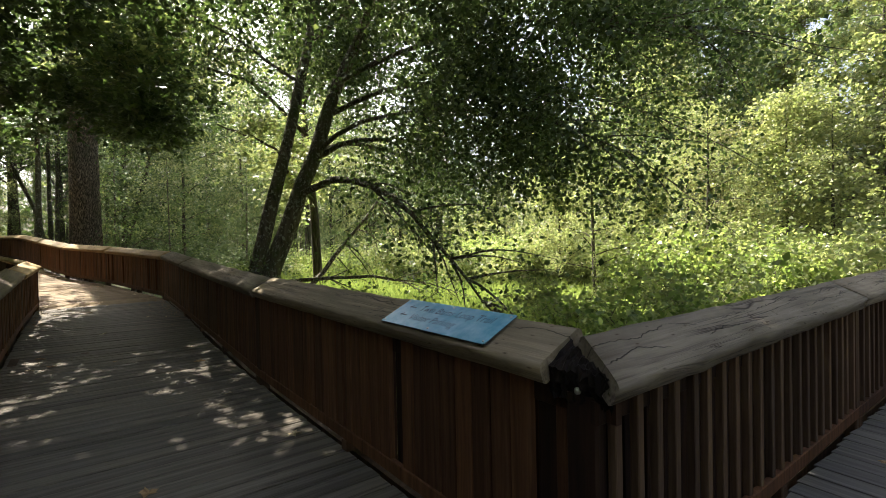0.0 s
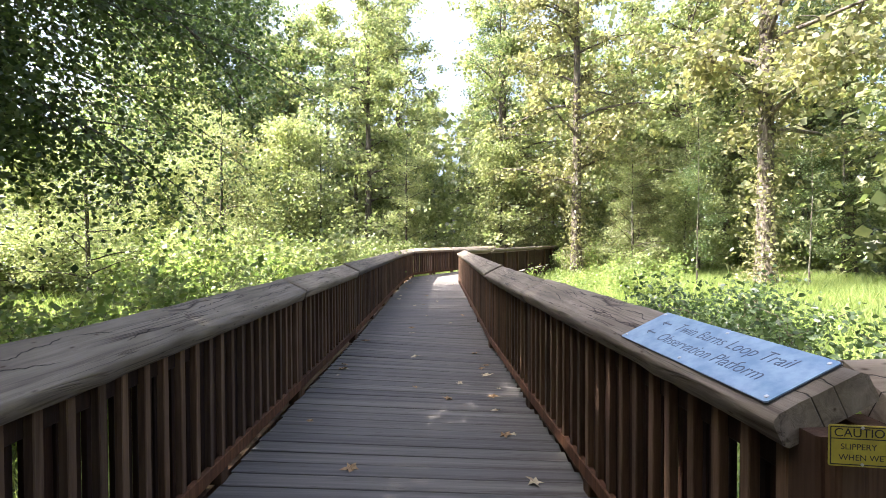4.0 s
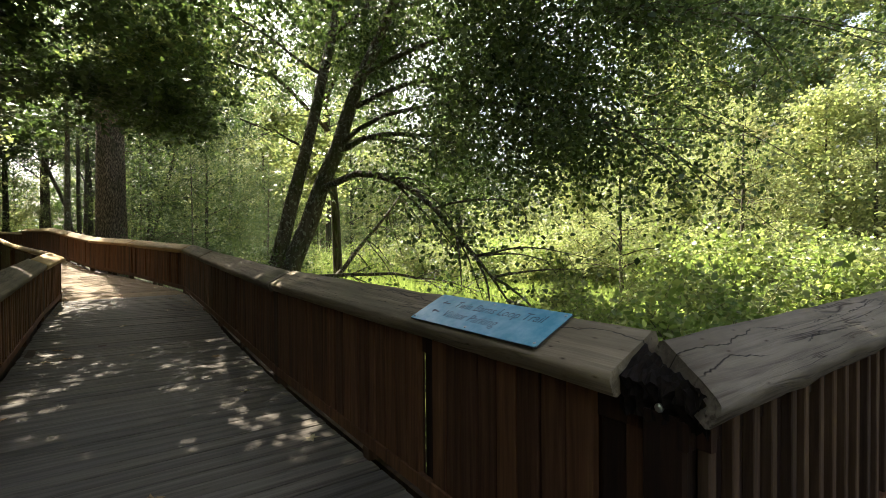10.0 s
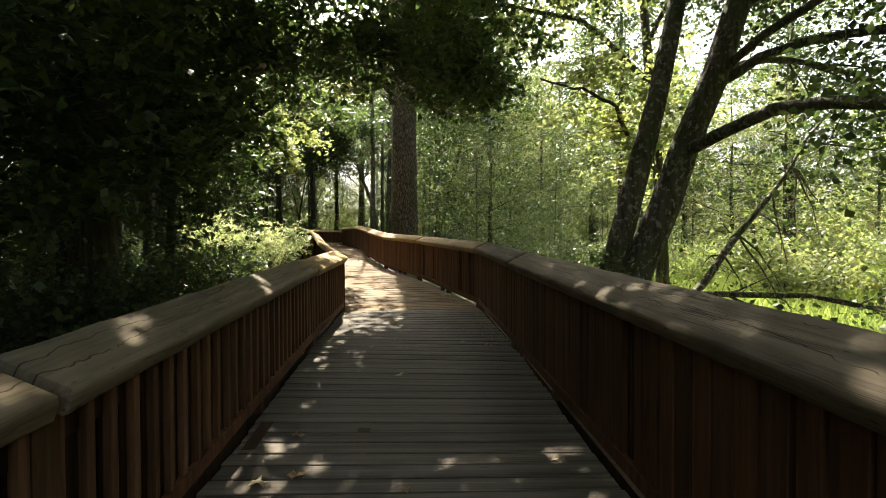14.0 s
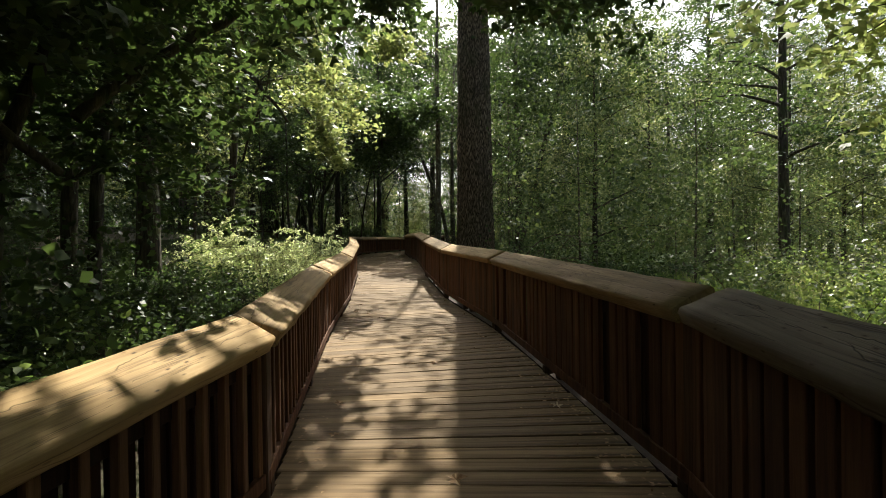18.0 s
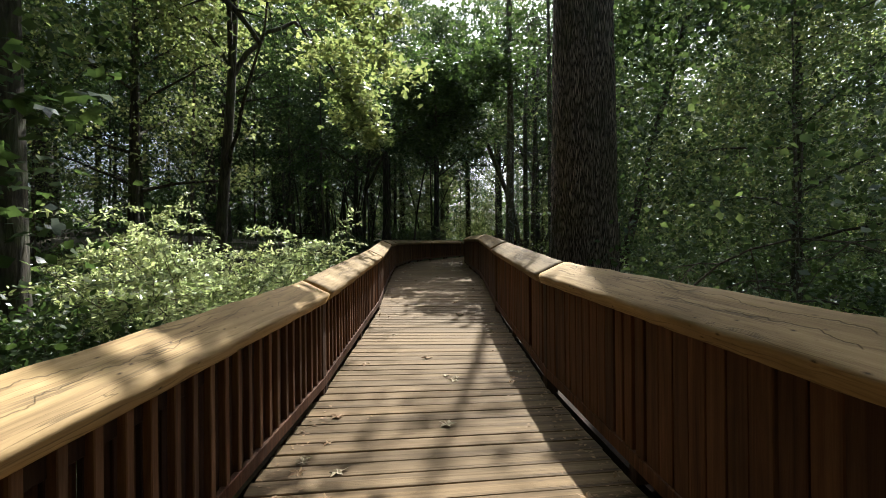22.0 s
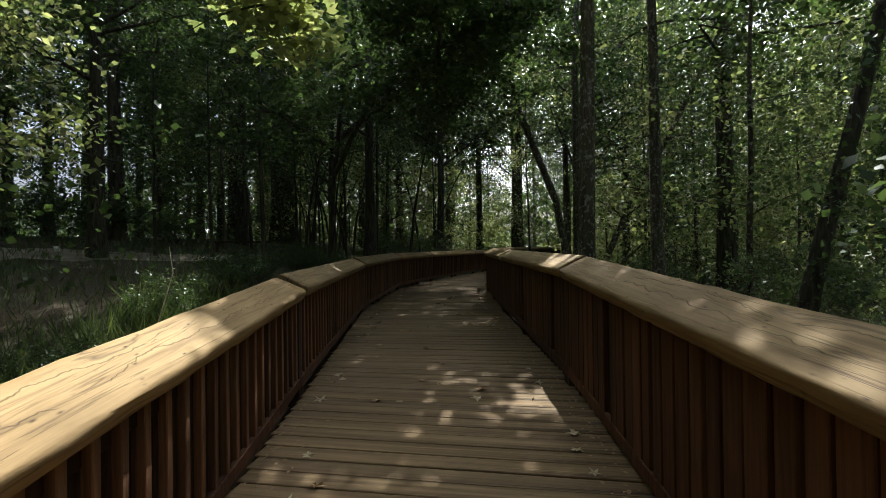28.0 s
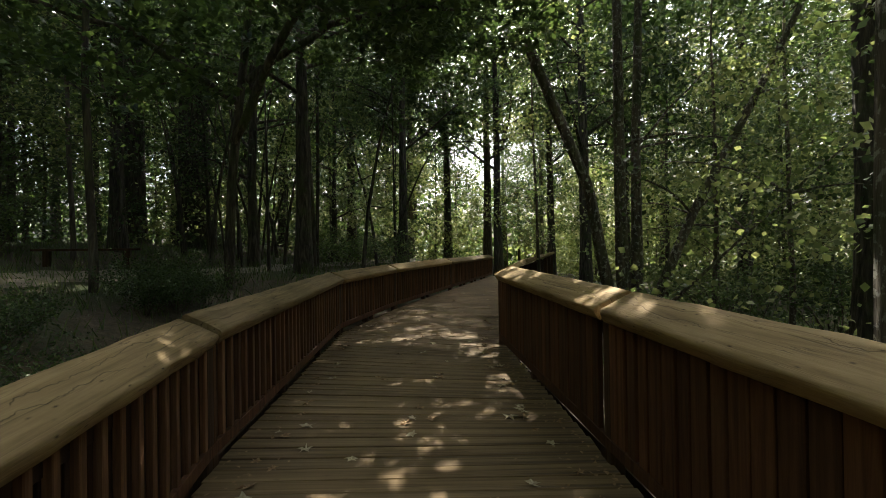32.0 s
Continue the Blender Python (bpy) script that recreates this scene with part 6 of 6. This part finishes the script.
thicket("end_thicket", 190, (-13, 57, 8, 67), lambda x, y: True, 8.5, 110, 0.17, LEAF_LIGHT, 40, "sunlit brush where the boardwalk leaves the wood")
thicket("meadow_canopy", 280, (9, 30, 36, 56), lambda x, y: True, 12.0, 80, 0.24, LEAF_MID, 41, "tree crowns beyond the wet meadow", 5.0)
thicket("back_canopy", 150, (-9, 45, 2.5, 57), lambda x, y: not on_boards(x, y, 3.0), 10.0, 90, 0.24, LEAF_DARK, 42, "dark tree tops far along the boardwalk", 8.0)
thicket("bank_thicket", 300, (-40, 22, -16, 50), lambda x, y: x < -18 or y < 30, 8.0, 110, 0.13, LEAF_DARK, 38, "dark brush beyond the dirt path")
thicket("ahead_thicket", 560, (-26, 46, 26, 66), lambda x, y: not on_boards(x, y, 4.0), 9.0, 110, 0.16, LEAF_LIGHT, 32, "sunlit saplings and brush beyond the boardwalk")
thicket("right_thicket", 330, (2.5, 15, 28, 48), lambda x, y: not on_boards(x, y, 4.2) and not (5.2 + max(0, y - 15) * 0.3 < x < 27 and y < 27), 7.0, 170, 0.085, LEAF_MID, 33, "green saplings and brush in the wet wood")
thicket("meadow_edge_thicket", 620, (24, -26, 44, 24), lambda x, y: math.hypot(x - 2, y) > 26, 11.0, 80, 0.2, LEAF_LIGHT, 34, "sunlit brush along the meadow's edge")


# ---- grass ----
def grass(name, n, region, height, width, material, seed, label, accept, lean=0.35):
    rng = np.random.default_rng(seed)
    xs, ys = rng.uniform(region[0], region[2], n), rng.uniform(region[1], region[3], n)
    spots = [(x, y) for x, y in zip(xs, ys) if accept(x, y)]
    p = np.array([(x, y, ground_z(x, y) - 0.03) for x, y in spots])
    m = len(p)
    a = rng.uniform(0, 2 * math.pi, m)
    side = np.stack([np.cos(a), np.sin(a), np.zeros(m)], 1)
    tip = np.stack([rng.normal(size=m) * lean, rng.normal(size=m) * lean, np.ones(m)], 1)
    h = height * rng.uniform(0.5, 1.3, m)[:, None]
    v = np.empty((m, 4, 3))
    w = width * rng.uniform(0.7, 1.4, m)[:, None]
    v[:, 0], v[:, 1] = p - side * w, p + side * w
    v[:, 2] = p + tip * h + side * w * 0.15
    v[:, 3] = p + tip * np.array((0.47, 0.47, 0.52)) * h - side * w * 0.8
    tagged(new(name, quads(name, v, material)), label, "grass", kind="stuff")


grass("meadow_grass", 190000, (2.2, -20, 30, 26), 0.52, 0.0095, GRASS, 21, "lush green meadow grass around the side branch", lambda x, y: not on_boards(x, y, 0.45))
grass("shaded_woodland_grass", 50000, (-18, -3, 6, 50), 0.24, 0.008, GRASS_SHADE, 22, "woodland grass and low herbs, coloured for shade, beside the boardwalk", lambda x, y: not on_boards(x, y, 0.42))
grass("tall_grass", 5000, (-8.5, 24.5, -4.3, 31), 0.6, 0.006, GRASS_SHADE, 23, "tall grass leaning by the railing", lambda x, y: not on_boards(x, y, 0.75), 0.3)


# ---- the dirt path and the bench on the bank ----
def dirt_path():
    line = [Vector(p) for p in ((-22, 27), (-16, 31), (-12.6, 35.6), (-11.6, 41), (-10.4, 48), (-8.6, 57))]
    verts, faces = [], []
    for i in range(len(line) - 1):
        for k in range(12):
            p = line[i].lerp(line[i + 1], k / 12)
            d = (line[i + 1] - line[i]).normalized()
            n = Vector((-d.y, d.x))
            w = 0.85 + 0.18 * math.sin(len(verts) * 0.37)
            for e in (-1, -0.5, 0, 0.5, 1):
                q = p + n * w * e
                verts.append((q.x, q.y, ground_z(q.x, q.y) + 0.03 * (1 - e * e) + 0.012))
    rows = len(verts) // 5
    faces = [(5 * r + c, 5 * r + c + 1, 5 * r + c + 6, 5 * r + c + 5) for r in range(rows - 1) for c in range(4)]
    tagged(new("path", smooth(mesh_of("path", verts, faces, DIRT))), "trodden dirt path on the bank beside the boardwalk", "path", kind="structure")


dirt_path()


def bench(x, y, turn):
    thing = new("bench")
    thing.matrix_basis = pose(x, y, ground_z(x, y), 0, 0, turn)
    tagged(thing, "plain dark timber bench beside the dirt path", "bench")
    for k in range(2):
        child("seat_board", chamfered("seat_board", 2.0, 0.17, 0.045, 0.006, POST), thing, pose(-1.0, -0.18 + 0.185 * k, 0.42))
    for sx in (-0.75, 0.75):
        child("leg", chamfered("leg", 0.09, 0.32, 0.46, 0.006, POST), thing, pose(sx - 0.045, -0.16, -0.04))


bench(-13.2, 38.6, 35)


# ---- signs ----
def text_mesh(words, size, material, name="lettering", thin=0.0, slant=0.0):
    cu = bpy.data.curves.new(name, "FONT")
    cu.body, cu.size, cu.extrude, cu.offset, cu.shear = words, size, 0.0006, -size * thin, slant
    ob = new(name, cu)
    me = bpy.data.meshes.new_from_object(ob.evaluated_get(bpy.context.evaluated_depsgraph_get()))
    bpy.data.objects.remove(ob)
    me.materials.clear()
    me.materials.append(material)
    me.name = name
    return me


def plate(name, w, h, t, material, r=0.006):
    ring = [(r, 0), (w - r, 0), (w, r), (w, h - r), (w - r, h), (r, h), (0, h - r), (0, r)]
    verts = [(x, y, z) for z in (0, t) for x, y in ring]
    faces = [(i, (i + 1) % 8, 8 + (i + 1) % 8, 8 + i) for i in range(8)] + [tuple(range(7, -1, -1)), tuple(range(8, 16))]
    return mesh_of(name, verts, faces, material)


def arrow_mesh():
    t = 0.0012
    pts = [(0.0, 0.0), (0.022, 0.016), (0.024, 0.012), (0.012, 0.0035), (0.062, 0.0035), (0.062, -0.0035), (0.012, -0.0035), (0.024, -0.012), (0.022, -0.016)]
    n = len(pts)
    verts = [(x, y, z) for z in (0, t) for x, y in pts]
    faces = [tuple(range(n, 2 * n))] + [(i, (i + 1) % n, n + (i + 1) % n, n + i) for i in range(n)]
    return mesh_of("arrow", verts, faces, SIGN_INK)


def screw_mesh():
    verts, faces = [], []
    tube([(0, 0, 0), (0, 0, 0.002), (0, 0, 0.0035)], [0.007, 0.0065, 0.003], 10, verts, faces)
    return mesh_of("screw", verts, faces, STEEL)


def trail_sign(start, along, outward, height, z0, lines, label, face=SIGN_BLUE):
    """A printed plate lying on a sloping cap. start: the rail's inner face below the plate's lower left corner."""
    u, n = Vector(along).normalized(), Vector(outward).normalized()
    up = Vector((n.x, n.y, 0)) * math.cos(CAP_TILT) + Vector((0, 0, 1)) * math.sin(CAP_TILT)
    nz = Vector((u.x, u.y, 0)).cross(up).normalized()
    base = Vector((start[0] - n.x * OVERHANG, start[1] - n.y * OVERHANG, z0 + height - CAP_DROP)) + up * 0.028 + nz * (CAP_T + 0.013)
    thing = new("trail_sign")
    thing.matrix_basis = frame_from(base, (u.x, u.y, 0), up)
    tagged(thing, label, "sign", "trail signs")
    child("backing", plate("backing", 0.904, 0.244, 0.004, SIGN_EDGE), thing, pose(-0.002, -0.002, -0.003))
    child("face", plate("face", 0.90, 0.24, 0.004, face), thing)
    for k, words in enumerate(lines):
        child("lettering", text_mesh(words, 0.078, SIGN_INK, "lettering", 0.012, 0.12), thing, pose(0.20, 0.145 - 0.085 * k, 0.0042) @ Matrix.Diagonal((0.86, 1, 1, 1)))
        child("arrow", arrow_mesh(), thing, pose(0.09, 0.168 - 0.078 * k, 0.0042))
    for x, y in ((0.02, 0.02), (0.88, 0.02), (0.02, 0.22), (0.88, 0.22), (0.45, 0.02), (0.45, 0.22)):
        child("screw", screw_mesh(), thing, pose(x, y, 0.004))


trail_sign((1.455, 2.47), (0, -1), (1, 0), RIGHT_H, deck_z(2.0), ("Twin Barns Loop Trail", "Visitor Parking"), "weathered blue trail sign lying on the railing's top board")
trail_sign((2.42, -1.227), (-1, -0.061), (0.061, -1), SIDE_H, 0.0, ("Twin Barns Loop Trail", "Observation Platform"), "weathered pale blue trail sign lying on the railing's top board", SIGN_PALE)


def caution_sign():
    thing = new("caution_sign")
    thing.matrix_basis = pose(1.372, -1.280, 0.936, 90, 0, 270 - 8) @ Matrix.Diagonal((0.58, 0.58, 0.58, 1))
    tagged(thing, "yellow caution sign screwed to the railing's end post", "sign")
    w, h = 0.25, 0.17
    child("plate", plate("plate", w, h, 0.003, YELLOW), thing)
    for x, y, a, b in ((0.006, 0.006, w - 0.012, 0.004), (0.006, h - 0.010, w - 0.012, 0.004), (0.006, 0.006, 0.004, h - 0.012), (w - 0.010, 0.006, 0.004, h - 0.012), (0.006, 0.112, w - 0.012, 0.004)):
        child("border", plate("border", a, b, 0.001, BLACK, 0.001), thing, pose(x, y, 0.003))
    for words, size, x, y in (("CAUTION", 0.050, 0.020, 0.122), ("SLIPPERY", 0.034, 0.045, 0.070), ("WHEN WET", 0.034, 0.038, 0.026)):
        child("lettering", text_mesh(words, size, BLACK), thing, pose(x, y, 0.0031))
    for y in (0.010, h - 0.010):
        child("screw", screw_mesh(), thing, pose(w / 2, y, 0.003))


caution_sign()


# the corner post and the rotten core between the two caps
def corner_post(x, y, turn, height, label, rotten=False):
    thing = new("corner_post")
    thing.matrix_basis = pose(x, y, 0, 0, 0, turn)
    tagged(thing, label, "post")
    child("post", upright("post", 0.14, 0.14, height + 0.55, 0.01, BACKING if rotten else POST), thing, pose(0, -0.07, -0.55))
    if not rotten:
        return thing
    # the rotted wedge between the ends of the two top boards
    rng = random.Random(3)
    tan = math.tan(CAP_TILT)
    top0 = SIDE_H - CAP_DROP + CAP_T / math.cos(CAP_TILT)
    rows, cols = 22, 10
    verts, faces = [], []
    for r in range(rows):
        wy = 0.962 + 0.292 * r / (rows - 1)
        far = 1.452 + (wy - 0.99) * 0.55
        near = min(1.447, far - 0.004)
        low = height - 0.035
        for c in range(cols):
            f = min(1.0, c / 5)
            wx = near + rng.uniform(-0.012, 0.016) + (0.018 if c < 3 else 0) if c <= 5 else near + (far - near) * (c - 5) / (cols - 6)
            crest = top0 + tan * max(0.0, min(wx - 1.43, wy - 0.95)) - 0.016
            z = low + (crest - 0.012 - low) * f + rng.uniform(-0.012, 0.012) if c <= 5 else crest + rng.uniform(-0.02, 0.004)
            verts.append((wx - x, wy + rng.uniform(-0.004, 0.004) - y, z))
    faces = [(r * cols + c, (r + 1) * cols + c, (r + 1) * cols + c + 1, r * cols + c + 1) for r in range(rows - 1) for c in range(cols - 1)]
    child("rotten_core", mesh_of("rotten_core", verts, faces, ROT), thing, None, "dark crumbling rotted wood")
    vs, fs = [], []
    tube([(0, 0, 0), (0, 0, 0.008), (0, 0, 0.013)], [0.014, 0.014, 0.006], 8, vs, fs)
    child("bolt", mesh_of("bolt", vs, fs, STEEL), thing, pose(-0.082, 0.0, height + 0.02, 0, -90, 0), "shiny bolt head")
    return thing


corner_post(1.535, 1.105, 0, 0.915, "dark corner post with rotted top and a shiny bolt", True)
corner_post(1.455, -1.37, 8, 0.96, "dark end post of the side branch railing")


# ---- fallen leaves on the boards ----
def litter_mesh(seed, material):
    rng = random.Random(seed)
    n = 15
    verts = [(0, 0, 0.004)]
    for k in range(n):
        a = 2 * math.pi * k / n
        r = (0.052 if k % 3 == 0 else 0.026) * rng.uniform(0.75, 1.2)
        verts.append((r * math.cos(a), r * math.sin(a), 0.003 + 0.014 * rng.random()))
    faces = [(0, 1 + k, 1 + (k + 1) % n) for k in range(n)]
    return mesh_of("fallen_leaf", verts, faces, material)


def fallen_leaves():
    rng = random.Random(12)
    kinds = [litter_mesh(k, LITTER if k % 2 else LITTER_PALE) for k in range(6)]
    for k in range(350):
        if k < 300:
            i = rng.choices(range(1, 12), (2, 2, 2, 3, 4, 5, 7, 10, 14, 13, 8))[0]
            stations, zf = MAIN, sloped
        else:
            i = rng.randrange(0, 4)
            stations, zf = SIDE, flat
        (l0, r0), (l1, r1) = stations[i], stations[i + 1]
        f, e = rng.random(), rng.choice((rng.uniform(0.06, 0.94), rng.choice((rng.uniform(0.07, 0.15), rng.uniform(0.85, 0.92)))))
        p = Vector(l0).lerp(Vector(l1), f).lerp(Vector(r0).lerp(Vector(r1), f), e)
        ob = new("fallen_leaf", kinds[rng.randrange(6)])
        s = rng.uniform(0.6, 1.45)
        ob.matrix_basis = pose(p.x, p.y, zf(p.x, p.y) + 0.001, rng.uniform(-8, 8), rng.uniform(-8, 8), rng.uniform(0, 360)) @ Matrix.Diagonal((s, s, s, 1))
        tagged(ob, "dry curled fallen leaf lying on the boards", "leaf", "fallen leaves")


fallen_leaves()


def edge_litter():
    """Crumbs of leaf and twig swept along the feet of the railings."""
    rng, nrng = random.Random(77), np.random.default_rng(77)
    spots = []
    for i in range(3, 11):
        (l0, r0), (l1, r1) = MAIN[i], MAIN[i + 1]
        for _ in range(330):
            f = rng.random()
            e = min(0.22, rng.expovariate(22)) + 0.015
            p = Vector(l0).lerp(Vector(l1), f).lerp(Vector(r0).lerp(Vector(r1), f), e if rng.random() < 0.4 else 1 - e)
            spots.append((p.x, p.y, deck_z(p.y) + rng.uniform(0.003, 0.012)))
    tagged(new("edge_litter", leaf_mesh("edge_litter", np.array(spots), 0.034, nrng, LITTER, flat=0.88, slim=0.3)), "crumbled leaf litter along the railings' feet", "litter", kind="stuff")


edge_litter()

# ---- deck boards ----
lay_deck(DECK[:5], sloped, plank_mid, "floor", "greying timber boards of the walked boardwalk", 5, lambda p: -2 < p.y)
lay_deck(DECK[4:], sloped, plank_meshes, "floor_woodland", "worn brown timber boards of the boardwalk in the wood", 7, lambda p: p.y < 41)
lay_deck([((1.66, 0.98), (1.66, -1.28))] + SIDE[1:], flat, plank_grey, "floor_side_branch", "silvered timber boards of the side branch", 6, lambda p: p.x < 18)
